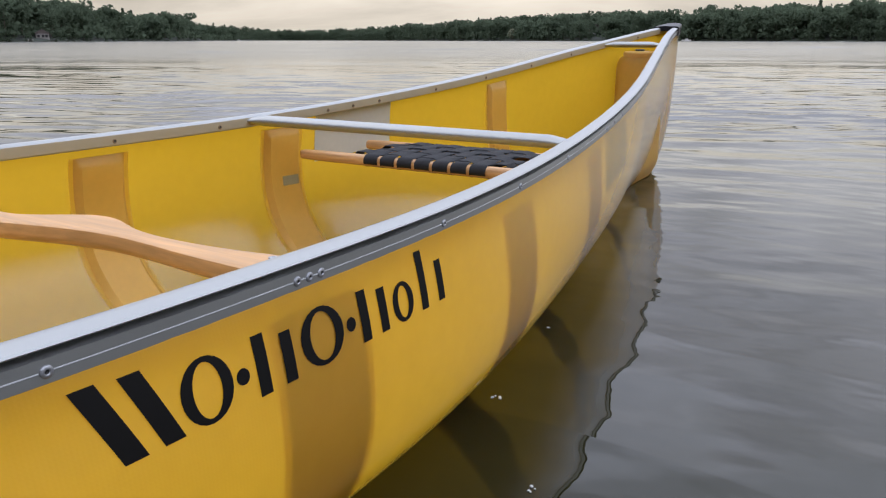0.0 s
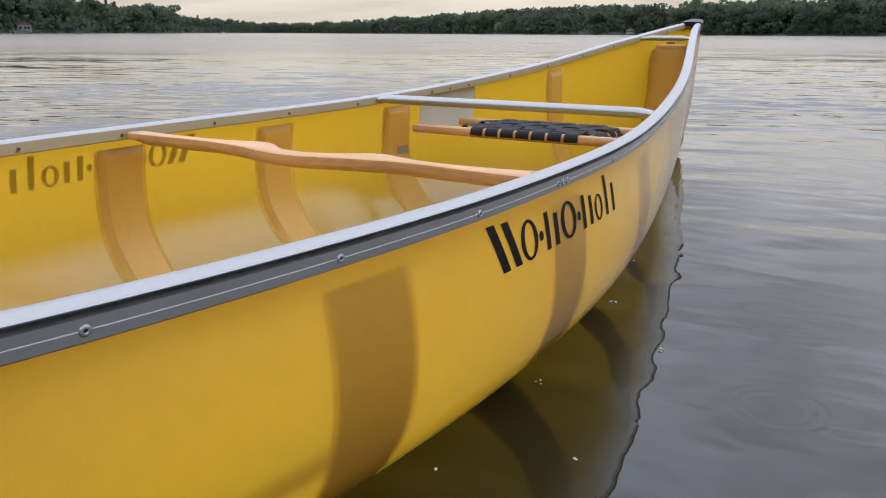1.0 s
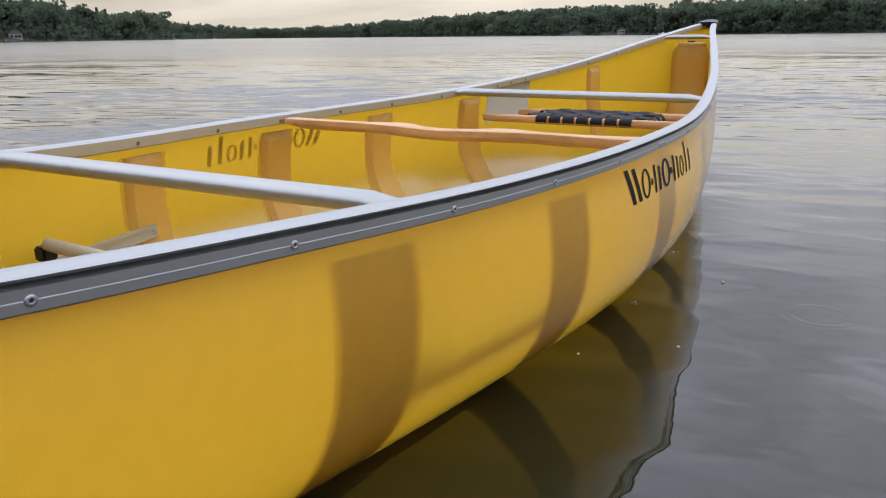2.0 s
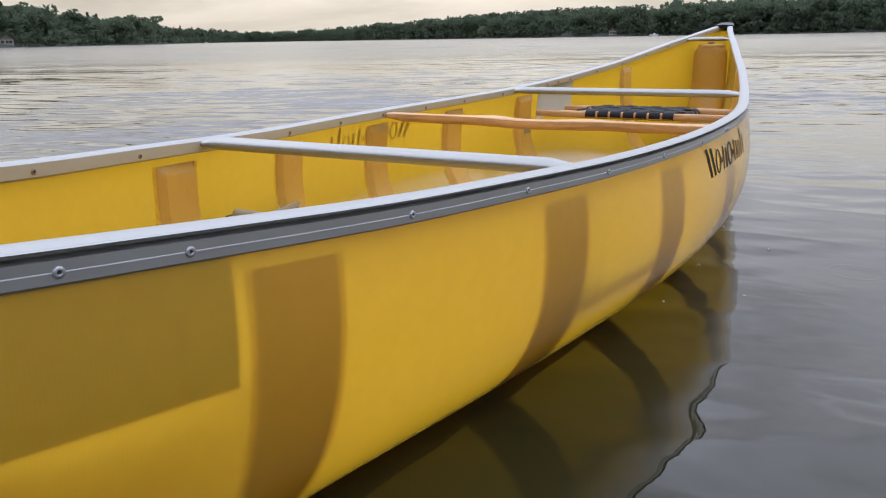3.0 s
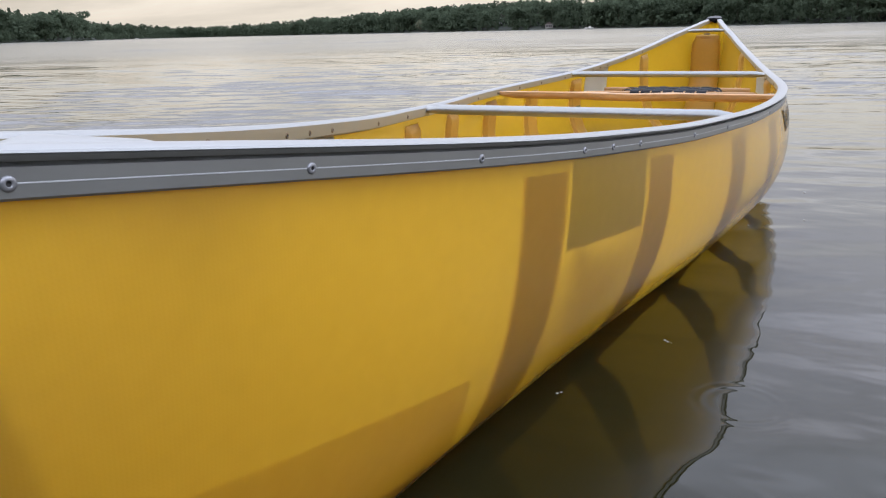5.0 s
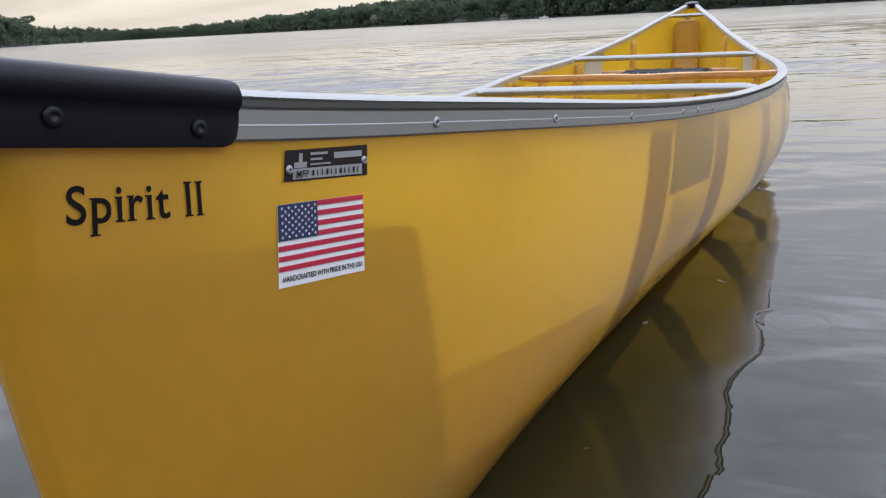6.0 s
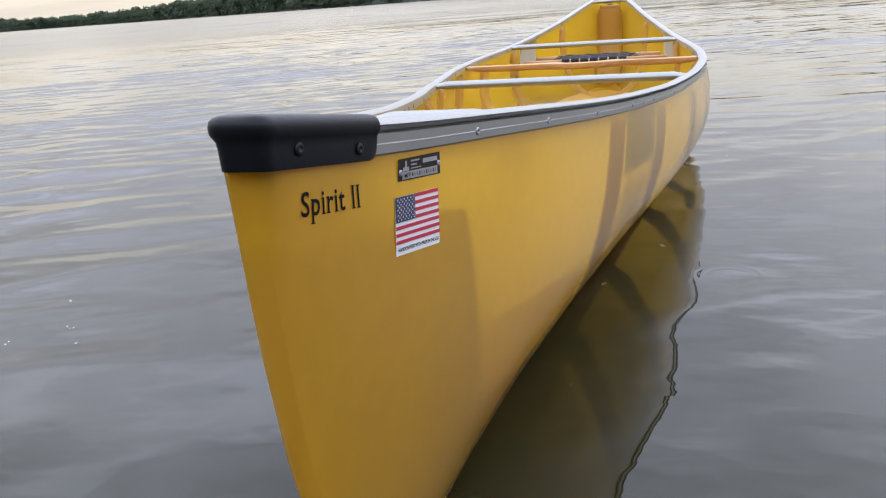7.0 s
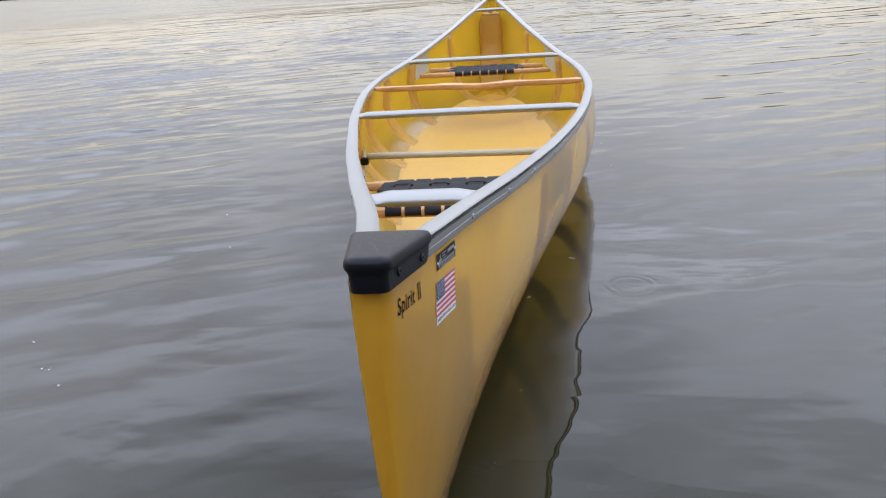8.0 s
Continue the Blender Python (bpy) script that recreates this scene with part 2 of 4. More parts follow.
BLUE = material("navy_vinyl", (0.012, 0.022, 0.07), rough=0.4, vary=0.05)
PLATE = material("dark_printed_plate", (0.016, 0.010, 0.009), rough=0.5, spec=0.2, vary=0.1)
LINE_METAL = material("bright_line", (0.55, 0.55, 0.55), rough=0.5, metal=0.3, vary=0.05)
DROP = material("clear_water_drop", (0.03, 0.03, 0.03), rough=0.05, vary=0.02, spec=0.6)
SILVER = material("silver_print", (0.34, 0.34, 0.34), rough=0.35, metal=0.5, vary=0.08)
WATER = water_material()
FOAM = material("white_foam", (0.5, 0.5, 0.48), rough=0.2, vary=0.1)
LEAVES = material("dark_summer_foliage", (0.085, 0.110, 0.070), spec=0.03, rough=0.95, vary=0.16, scale=0.04, fine=0.15, island=0.08, translucent=0.55)
PALE_LEAVES = material("pale_willow_foliage", (0.17, 0.18, 0.11), rough=0.7, vary=0.3, scale=0.3, fine=2, island=0.3, translucent=0.25)
BARK = material("grey_brown_bark", (0.09, 0.07, 0.05), rough=0.9, vary=0.2)
LAND = material("grassy_bank", (0.026, 0.032, 0.021), rough=0.9, vary=0.3, scale=0.1, fine=2)
HOUSE = material("pale_siding", (0.45, 0.44, 0.42), rough=0.7, vary=0.08)
ROOF = material("weathered_shingles", (0.14, 0.11, 0.10), rough=0.85, vary=0.15)
GREYWOOD = material("weathered_grey_planks", (0.24, 0.22, 0.20), rough=0.85, vary=0.2, scale=3, fine=30)


# ---- building helpers ----
def mesh_of(bm, name, *mats):
    bmesh.ops.recalc_face_normals(bm, faces=bm.faces[:])
    me = bpy.data.meshes.new(name)
    bm.to_mesh(me)
    bm.free()
    for m in mats:
        me.materials.append(m)
    for p in me.polygons:
        p.use_smooth = True
    return me


def sharp(me, degrees=35):
    me.set_sharp_from_angle(angle=radians(degrees))
    return me


def centre(y):
    """Sideways set of the canoe's middle line near the stern."""
    u = min(max((1.05 - y) / 0.85, 0.0), 1.0)
    return 0.0135 * u * u * (3 - 2 * u) + lean(y)


def lean(y):
    """Half the difference in breadth between the two sides of the stern half."""
    return float(np.interp(y, [.04, .10, .17, .45, .7, 1.0, 1.35, 1.7, 2.05, 2.4, 2.9], [.0055, .0062, .0072, .0085, .0105, .0118, .0102, .007, .0045, .002, 0]))


def part(name, bm, mat, parent, label="", crease=35):
    for v in bm.verts:
        v.co.x += centre(v.co.y)
    ob = new(name, sharp(mesh_of(bm, name, *(mat if isinstance(mat, tuple) else (mat,))), crease))
    ob.parent = parent
    ob.matrix_parent_inverse = parent.matrix_world.inverted()
    return tagged(ob, label)


def thing(name, at, label, category, group="", kind=""):
    ob = new(name)
    ob.location = at
    ob.empty_display_size = 0.1
    bpy.context.view_layer.update()
    return tagged(ob, label, category, group, kind)


def grid_faces(bm, rows, close_u=False, close_v=False, mat=0):
    """Faces between rows of points; rows is a list of lists of coordinates."""
    vs = [[bm.verts.new(p) for p in r] for r in rows]
    nu, nv = len(vs), len(vs[0])
    for i in range(nu if close_u else nu - 1):
        for j in range(nv if close_v else nv - 1):
            q = (vs[i][j], vs[(i + 1) % nu][j], vs[(i + 1) % nu][(j + 1) % nv], vs[i][(j + 1) % nv])
            f = bm.faces.new(q)
            f.material_index = mat
    return vs


def cap(bm, ring, mat=0):
    f = bm.faces.new(ring)
    f.material_index = mat


def tube(bm, pts, radii, n=12, squash=1.0):
    """A closed tube along points; radii may be pairs (across, up)."""
    rows = []
    for i, p in enumerate(pts):
        p = Vector(p)
        a, b = Vector(pts[max(i - 1, 0)]), Vector(pts[min(i + 1, len(pts) - 1)])
        d = (b - a).normalized()
        side = d.cross(Vector((0, 0, 1)))
        side = side.normalized() if side.length > 1e-4 else Vector((1, 0, 0))
        up = side.cross(d).normalized()
        r = radii[i] if isinstance(radii, (list, tuple)) else radii
        rx, rz = r if isinstance(r, (list, tuple)) else (r, r * squash)
        rows.append([p + side * rx * math.cos(k * 2 * math.pi / n) + up * rz * math.sin(k * 2 * math.pi / n) for k in range(n)])
    vs = grid_faces(bm, rows, close_v=True)
    cap(bm, vs[0])
    cap(bm, vs[-1][::-1])
    return vs


def box(bm, lo, hi, bevel=0.0, m=None):
    r = bmesh.ops.create_cube(bm, size=1.0)
    vs = r["verts"]
    c, s = (Vector(lo) + Vector(hi)) / 2, Vector(hi) - Vector(lo)
    for v in vs:
        v.co = Vector((v.co.x * s.x, v.co.y * s.y, v.co.z * s.z)) + c
    if bevel:
        es = list({e for v in vs for e in v.link_edges})
        g = bmesh.ops.bevel(bm, geom=es, offset=bevel, segments=2, affect="EDGES")
        vs = list({v for f in g["faces"] for v in f.verts} | {v for v in vs if v.is_valid})
    if m:
        for v in vs:
            v.co = m @ v.co
    return vs


def smooth_table(table):
    """Natural cubic spline through (x, y) pairs."""
    xs, ys = np.array([p[0] for p in table], float), np.array([p[1] for p in table], float)
    k = len(xs)
    h = np.diff(xs)
    A, r = np.eye(k), np.zeros(k)
    for i in range(1, k - 1):
        A[i, i - 1], A[i, i], A[i, i + 1] = h[i - 1], 2 * (h[i - 1] + h[i]), h[i]
        r[i] = 6 * ((ys[i + 1] - ys[i]) / h[i] - (ys[i] - ys[i - 1]) / h[i - 1])
    M = np.linalg.solve(A, r)

    def f(x):
        x = min(max(x, xs[0]), xs[-1])
        i = min(max(int(np.searchsorted(xs, x)) - 1, 0), k - 2)
        a, b = xs[i + 1] - x, x - xs[i]
        return float(M[i] * a ** 3 / (6 * h[i]) + M[i + 1] * b ** 3 / (6 * h[i]) + (ys[i] / h[i] - M[i] * h[i] / 6) * a + (ys[i + 1] / h[i] - M[i + 1] * h[i] / 6) * b)
    return f


def steps(a, b, n):
    return [a + (b - a) * i / (n - 1) for i in range(n)]


# ---- far shore ----
# distance of the shoreline and height of the land behind it, by bearing in degrees
# beyond about 90 degrees either way the close shore is added and unseen
SHORE = smooth_table([(-180, 32), (-150, 32), (-125, 38), (-105, 120), (-90, 240), (-76, 310), (-62, 335), (-57, 375), (-52, 500), (-49.5, 600), (-48.2, 790), (-46, 1050), (-43.5, 1350), (-39, 1250), (-33, 900), (-25, 650), (-15, 520), (-5, 450), (10, 420), (35, 390), (55, 300), (75, 150), (95, 60), (120, 36), (150, 32), (180, 32)])
RISE = smooth_table([(-180, 3), (-110, 3), (-66, 8), (-60, 6), (-57, 4.5), (-51, 4), (-49.3, 5), (-48, 0.5), (-46, 1.5), (-43, 0), (-40, 0), (-36, 1.2), (-33, 3.5), (-26, 4.5), (-18, 6), (-10, 4.5), (-2, 6), (20, 6), (60, 5), (90, 3), (180, 3)])


def polar(deg, d, z=0.0):
    return Vector((d * math.sin(radians(deg)), d * math.cos(radians(deg)), z))


bm = bmesh.new()
rows = []
for i in range(361):
    b = -180 + i
    d = SHORE(b) * (1 + 0.012 * noise.noise(Vector((i * 0.35, 0, 0))))
    rise = RISE(b)
    rows.append([polar(b, d - 1.0, -0.6), polar(b, d, 0.25), polar(b, d + 4, 0.9), polar(b, d + 25, 0.3 * rise + 1), polar(b, d + 70, rise + 3), polar(b, d + 100, rise + 8), polar(b, d + 160, rise * 1.1 + 6), polar(b, d + 200, -2)])
grid_faces(bm, rows)
bank = new("ground_far_shore", mesh_of(bm, "ground_far_shore", LAND))
tagged(bank, "low green wooded bank on the far side of the lake", "shore", kind="structure")

rng = np.random.default_rng(7)


def tree_points(kind):
    """Centres and sizes of one tree's leaf clumps for height 1, crown uneven with gaps."""
    pts = []
    if kind == 3:  # spruce
        for k in range(190):
            h = rng.uniform(0.1, 1.0)
            r = 0.24 * (1.04 - h) * rng.uniform(0.4, 1.1)
            a = rng.uniform(0, 2 * math.pi)
            pts.append((r * math.cos(a), r * math.sin(a), h, 0.040))
    else:
        lobes = [(rng.normal(0, 0.13), rng.normal(0, 0.13), rng.uniform(0.42, 0.86), rng.uniform(0.13, 0.22)) for _ in range(7)]
        lobes.append((0, 0, 0.55, 0.26))
        for lx, ly, lz, lr in lobes:
            for k in range(46):
                v = rng.normal(size=3)
                v = v / np.linalg.norm(v) * lr * rng.uniform(0.6, 1.08)
                pts.append((lx + v[0], ly + v[1], lz + v[2] * 0.85, rng.uniform(0.026, 0.058)))
        for k in range(46):
            pts.append((rng.normal(0, 0.22), rng.normal(0, 0.22), rng.uniform(0.02, 0.38), 0.068))
    return np.array(pts)


# bearings kept free of trees: half width in degrees, and how far back
CLEARINGS = [(-19.7, .45, 44), (-17.2, .4, 44), (-58.2, .45, 7), (-16.4, .45, 9), (-25.9, .5, 9)]


def woods(name, a0, a1, label):
    variants = [tree_points(k) for k in (0, 1, 2, 3, 0, 1)]
    V, F = [], []
    trunks = bmesh.new()
    count, b = 0, a0
    while b < a1:
        b0 = (b + 180) % 360 - 180
        d0 = SHORE(b0)
        inside = -66 < b0 < 12
        for row, back in enumerate((1, 12, 26, 45, 75, -1) if inside else (2, 8, 16)):
            if any(abs((b - hb + 180) % 360 - 180) < hw and back < hback for hb, hw, hback in CLEARINGS):
                continue
            d = d0 + back + rng.uniform(-3, 5)
            bb = b + rng.uniform(-0.3, 0.3) * 300 / d0
            rise = RISE((bb + 180) % 360 - 180)
            z = 0.2 if back < 0 else 0.6 + (0.3 * rise if back < 30 else rise * min(back / 70, 1.0))
            h = rng.uniform(9, 15) if row == 0 else rng.uniform(11, 18.5)
            if back < 0:
                h = rng.uniform(3.5, 6)
            if row == 0 and rng.random() < 0.35:
                h *= 0.45
            pts = variants[int(rng.integers(0, 6))]
            turn, wide = rng.uniform(0, 6.28), rng.uniform(0.85, 1.25)
            c, s = math.cos(turn), math.sin(turn)
            base = polar(bb, d, z)
            n = len(pts)
            P = np.stack([(pts[:, 0] * c - pts[:, 1] * s) * h * wide, (pts[:, 0] * s + pts[:, 1] * c) * h * wide, pts[:, 2] * h], 1) + np.array(base)
            size = pts[:, 3:4] * h * 1.3
            e1 = rng.normal(size=(n, 3))
            e1 /= np.linalg.norm(e1, axis=1, keepdims=True)
            e2 = np.cross(e1, rng.normal(size=(n, 3)))
            e2 /= np.linalg.norm(e2, axis=1, keepdims=True)
            quad = np.stack([P + e1 * size, P + e2 * size * 0.8, P - e1 * size * 0.9, P - e2 * size * rng.uniform(0.6, 1.0)], 1)
            quad[:, 1] += np.cross(e1, e2) * size * 0.4
            V.append(quad.reshape(-1, 3))
            F.append(np.arange(n * 4).reshape(n, 4) + count)
            count += n * 4
            if row < 2 and inside:
                tube(trunks, [base + Vector((0, 0, -0.5)), base + Vector((0.1, 0, h * 0.35)), base + Vector((0.2, 0.1, h * 0.7))], [0.024 * h * 0.6, 0.018 * h * 0.6, 0.006 * h], n=5)
        b += (4.2 if inside else 5.0) / d0 * 57.3 * rng.uniform(0.7, 1.3)
    me = bpy.data.meshes.new(name)
    me.from_pydata(np.concatenate(V).tolist(), [], np.concatenate(F).tolist())
    me.materials.append(LEAVES)
    ob = tagged(new(name, me), label, "trees", kind="stuff")
    part("trunks", trunks, BARK, ob)["kind"] = "stuff"
    return ob


woods("woods", -100, -44.5, "dense dark green broadleaf woods on a near hillside shore")
woods("woods", -44.5, 60, "dark green mixed woods along the far lake shore")
# added trees out of view, holding sky light off the canoe's side
woods("woods", 60, 260, "unseen dark green trees added behind the camera to screen the sky")


def house(deg, back, wide, deep, tall, z, label, wall=None):
    """A small gabled house facing the lake."""
    d = SHORE(deg) + back
    at = polar(deg, d, z)
    ob = thing("house", at, label, "house", "houses on the far shore")
    face = Matrix.Translation(at) @ Matrix.Rotation(radians(-deg), 4, "Z")
    bm = bmesh.new()
    box(bm, (-wide / 2, 0, -2.5), (wide / 2, deep, tall), m=face)
    part("wall", bm, wall or HOUSE, ob)
    bm = bmesh.new()
    over = .4
    pts = [(-wide / 2 - over, tall - .1), (0, tall + wide * .3), (wide / 2 + over, tall - .1), (wide / 2 + over, tall + .1), (0, tall + wide * .3 + .25), (-wide / 2 - over, tall + .1)]
    vs = grid_faces(bm, [[face @ Vector((x, y, h)) for x, h in pts] for y in (-over, deep + over)], close_v=True)
    cap(bm, vs[0])
    cap(bm, vs[1][::-1])
    bm.faces.new([bm.verts.new(face @ Vector(p)) for p in ((-wide / 2, 0, tall - .1), (0, 0, tall + wide * .3), (wide / 2, 0, tall - .1))])
    part("roof", bm, ROOF, ob)
    for x in (-wide * .28, wide * .05, wide * .3):
        bm = bmesh.new()
        box(bm, (x - .5, -.06, tall * .3), (x + .5, .05, tall * .75), m=face)
        part("window", bm, DARK, ob)
    return ob


def boat(deg, out, label):
    """A small moored boat: pointed hull, thwart seats and a low cabin."""
    at = polar(deg, SHORE(deg) - out, 0)
    ob = thing("motorboat", at, label, "boat", "boats by the far shore")
    face = Matrix.Translation(at) @ Matrix.Rotation(radians(-deg), 4, "Z")
    bm = bmesh.new()
    rows = []
    for u in steps(0, 1, 9):
        w = 1.05 * (1 - max(0, (u - .45) / .55) ** 2.2) + .03
        x = -2.9 + 5.8 * u
        rows.append([face @ Vector((x, y, h)) for y, h in ((-w, .75 + .2 * u), (-w * .85, .1), (0, -.3), (w * .85, .1), (w, .75 + .2 * u), (w * .9, .7 + .2 * u), (0, .55), (-w * .9, .7 + .2 * u))])
    vs = grid_faces(bm, rows, close_v=True)
    cap(bm, vs[0])
    cap(bm, vs[-1][::-1])
    part("boat_hull", bm, WHITE, ob)
    bm = bmesh.new()
    box(bm, (-.6, -.7, .6), (.9, .7, 1.5), .1, m=face)
    part("cabin", bm, WHITE, ob)
    return ob


def dock(deg, length, label):
    at = polar(deg, SHORE(deg), .0)
    ob = thing("dock", at, label, "dock", "docks on the far shore")
    face = Matrix.Translation(at) @ Matrix.Rotation(radians(-deg), 4, "Z")
    bm = bmesh.new()
    for i in range(int(length / .5)):
        box(bm, (-.8, -length + i * .5, .55), (.8, -length + i * .5 + .46, .63), m=face)
    part("deck", bm, GREYWOOD, ob)["kind"] = "stuff"
    for y in (-length + .2, -length / 2, -.5):
        for x in (-.75, .75):
            bm = bmesh.new()
            tube(bm, [face @ Vector((x, y, -1)), face @ Vector((x, y, .9))], .09, n=8)
            part("post", bm, GREYWOOD, ob)
    return ob


house(-19.7, 42, 11, 8, 5.5, RISE(-19.7) * .75, "white two-storey house among the trees")
house(-17.2, 42, 9, 7, 5.0, RISE(-17.2) * .75, "white gabled house among the trees")
house(-58.2, 6, 5, 5, 2.2, 1.0, "low grey boathouse at the water's edge", GREYWOOD)
house(-16.4, 3, 5, 5, 2.4, 1.0, "small tan boathouse at the water's edge", GREYWOOD)
boat(-45.9, 8, "white motorboat moored off the far shore")
boat(-13.5, 6, "white motorboat moored off the wooded shore")
dock(-58.9, 12, "grey plank dock on posts")
dock(-25.4, 10, "grey plank dock on posts below a willow")
dock(-13.1, 10, "grey plank dock on posts beside a boat")


def willow(deg, back, tall):
    at = polar(deg, SHORE(deg) + back, .8)
    ob = thing("willow_tree", at, "round pale green willow at the water's edge", "tree")
    bm = bmesh.new()
    tube(bm, [at + Vector((0, 0, -.5)), at + Vector((.2, 0, tall * .3)), at + Vector((.1, .2, tall * .6))], [.4, .3, .12], n=8)
    for k in range(5):
        a = k * 1.26
        tube(bm, [at + Vector((.15, 0, tall * .35)), at + Vector((math.cos(a) * tall * .22, math.sin(a) * tall * .22, tall * .68))], [.16, .05], n=6)
    part("trunk", bm, BARK, ob)
    bm = bmesh.new()
    for _ in range(900):
        v = Vector(rng.normal(size=3)).normalized() * rng.uniform(.55, 1.05)
        p = at + Vector((v.x * tall * .42, v.y * tall * .42, tall * .56 + v.z * tall * .42))
        e, f = Vector(rng.normal(size=3)).normalized() * .35, Vector(rng.normal(size=3)).normalized() * .5
        bm.faces.new([bm.verts.new(q) for q in (p + e, p + f, p - e, p - f * .7)])
    part("crown", bm, PALE_LEAVES, ob)


willow(-25.9, 4, 9.5)

# ---- canoe: lines ----
LINE = [(.05, .0205, .494), (.147, .039, .478), (.358, .083, .450), (.549, .1315, .427), (.759, .1805, .402), (.97, .229, .380), (1.142, .264, .365),
        (1.376, .309, .347), (1.575, .345, .337), (1.787, .378, .327), (2.002, .406, .321), (2.211, .428, .319), (2.426, .437, .318), (2.636, .436, .318),
        (2.852, .421, .320), (3.08, .394, .325), (3.379, .352, .339), (3.72, .298, .365), (3.98, .250, .392), (4.2, .206, .421), (4.42, .162, .452), (4.66, .113, .483), (4.9, .068, .513), (5.15, .030, .540)]
OUT = smooth_table([(p[0], p[1] - lean(p[0])) for p in LINE])   # outer face of the gunwale, half breadth
SHEER = smooth_table([(p[0], p[2]) for p in LINE])  # rivet line height
KEEL = [(0, .054, .485), (.005, .052, .42), (.01, .053, .36), (.02, .062, .25), (.035, .085, .13), (.05, .122, .05), (.06, .175, .022), (.08, .33, .0), (.12, .64, -.012), (.15, .815, -.017), (.3, 1.58, -.026),
        (.5, 2.6, -.03), (.7, 3.62, -.027), (.85, 4.385, -.020), (.9, 4.63, -.014), (.93, 4.77, -.007), (.95, 4.88, .002), (.965, 4.98, .016), (.975, 5.06, .042), (.985, 5.125, .11), (.993, 5.155, .22), (1, 5.166, .525)]
FULL = smooth_table([(0, 1.6), (.05, 1.32), (.09, 1.58), (.13, 2.0), (.2, 2.35), (.35, 3.2), (.5, 3.8), (.65, 3.4), (.8, 2.7), (.9, 2.3), (1, 1.8)])
KT, KY, KZ = (np.array([k[i] for k in KEEL]) for i in range(3))


def hull_point(t, a, side=1):
    """Point of the skin at station t (0 stern, 1 bow) and girth angle a (0 keel, 1 gunwale)."""
    ys = 0.05 + 5.1 * t
    yk, zk = float(np.interp(t, KT, KY)), float(np.interp(t, KT, KZ))
    zs, xs = SHEER(ys) + 0.006, OUT(ys) - 0.0035
    p = FULL(t)
    c = max(a, 0.0) ** 2.5
    s = (1 - (1 - c) ** p) ** (1 / p)
    bulge = 1 + 0.06 * max(0.0, 1 - ((t - 0.5) / 0.34) ** 2) * 4 * c * (1 - c)
    heel = -0.006 * (1 - c) * max(0.0, 1 - t / 0.12)
    # the stem is blunt, a thumb wide
    stem = 0.0075 * min(1.0, c / 0.05) ** 0.5 * max(0.0, 1 - t / 0.06) * (1 - c ** 4 * min(1.0, t / 0.015)) * (1 - 0.5 * c * c)
    return Vector((side * (xs * s * bulge + stem) + heel, yk + (ys - yk) * c, zk + (zs - zk) * c))


def hull_normal(t, a, side=1):
    """Unit normal of the skin pointing out of the canoe."""
    e = 0.004
    u = hull_point(min(t + e, 1), a, side) - hull_point(max(t - e, 0), a, side)
    v = hull_point(t, min(a + 0.02, 1), side) - hull_point(t, max(a - 0.02, 0.0), side)
    n = u.cross(v)
    n.normalize()
    return n if (n.x * side > 0 or (abs(n.x) < 0.05 and n.z < 0)) else -n


def skin_at(y, z, side=1, off=0.0):
    """Point of the skin at a given length and height, moved out by off."""
    t = min(max((y - 0.05) / 5.1, 0.003), 0.997)
    a = 0.7
    for _ in range(6):
        lo, hi = 0.0, 1.0
        for _ in range(18):
            a = (lo + hi) / 2
            if hull_point(t, a).z < z:
                lo = a
            else:
                hi = a
        t = min(max(t + (y - hull_point(t, a).y) / 5.1, 0.001), 0.999)
    p = hull_point(t, a, side)
    return p + hull_normal(t, a, side) * off if off else p



# ---- lake: one sheet to the horizon, open where the hull displaces it ----
def waterline(t, side):
    lo, hi = 0.0, 1.0
    for _ in range(20):
        mid = (lo + hi) / 2
        if hull_point(t, mid).z < 0:
            lo = mid
        else:
            hi = mid
    return hull_point(t, hi, side)


wet = [t for t in steps(.05, .96, 120) if hull_point(t, 0).z < -.0005]
edge, port = [waterline(t, 1) for t in wet], [waterline(t, -1) for t in wet]
shore_line = [Vector((max(p.x - .0015, q.x + .0005) + centre(p.y), p.y, 0)) for p, q in zip(edge, port)] + [Vector((min(q.x + .0015, p.x - .0005) + centre(q.y), q.y, 0)) for p, q in list(zip(edge, port))[::-1]]


def fan(points, bearings, n):
    """n points spread along a line with the bearings at which the sheet runs out from them."""
    out = []
    for k in range(n):
        u = k / (n - 1)
        q = u * (len(points) - 1)
        m = min(int(q), len(points) - 2)
        p = points[m].lerp(points[m + 1], q - m)
        out.append((p.x, p.y, float(np.interp(u, [c[0] for c in bearings], [c[1] for c in bearings]))))
    return out


half = len(edge)
rim = fan(shore_line[half:][::-1], [(0, -176), (.16, -78), (1, -1)], 440) + fan(shore_line[:half][::-1], [(0, 1), (.4, 22), (.82, 112), (1, 176)], 400)
rim = np.array(rim)
reach = [0.0, .012, .03]
while reach[-1] < 170:
    reach.append(reach[-1] + max(.021, .0032 * reach[-1] ** 1.3))
reach = np.array(reach + [200, 280, 450, 800, 1500, 2800, 4800])
bear = np.radians(rim[:, 2])
WX = rim[None, :, 0] + reach[:, None] * np.sin(bear)[None, :]
WY = rim[None, :, 1] + reach[:, None] * np.cos(bear)[None, :]
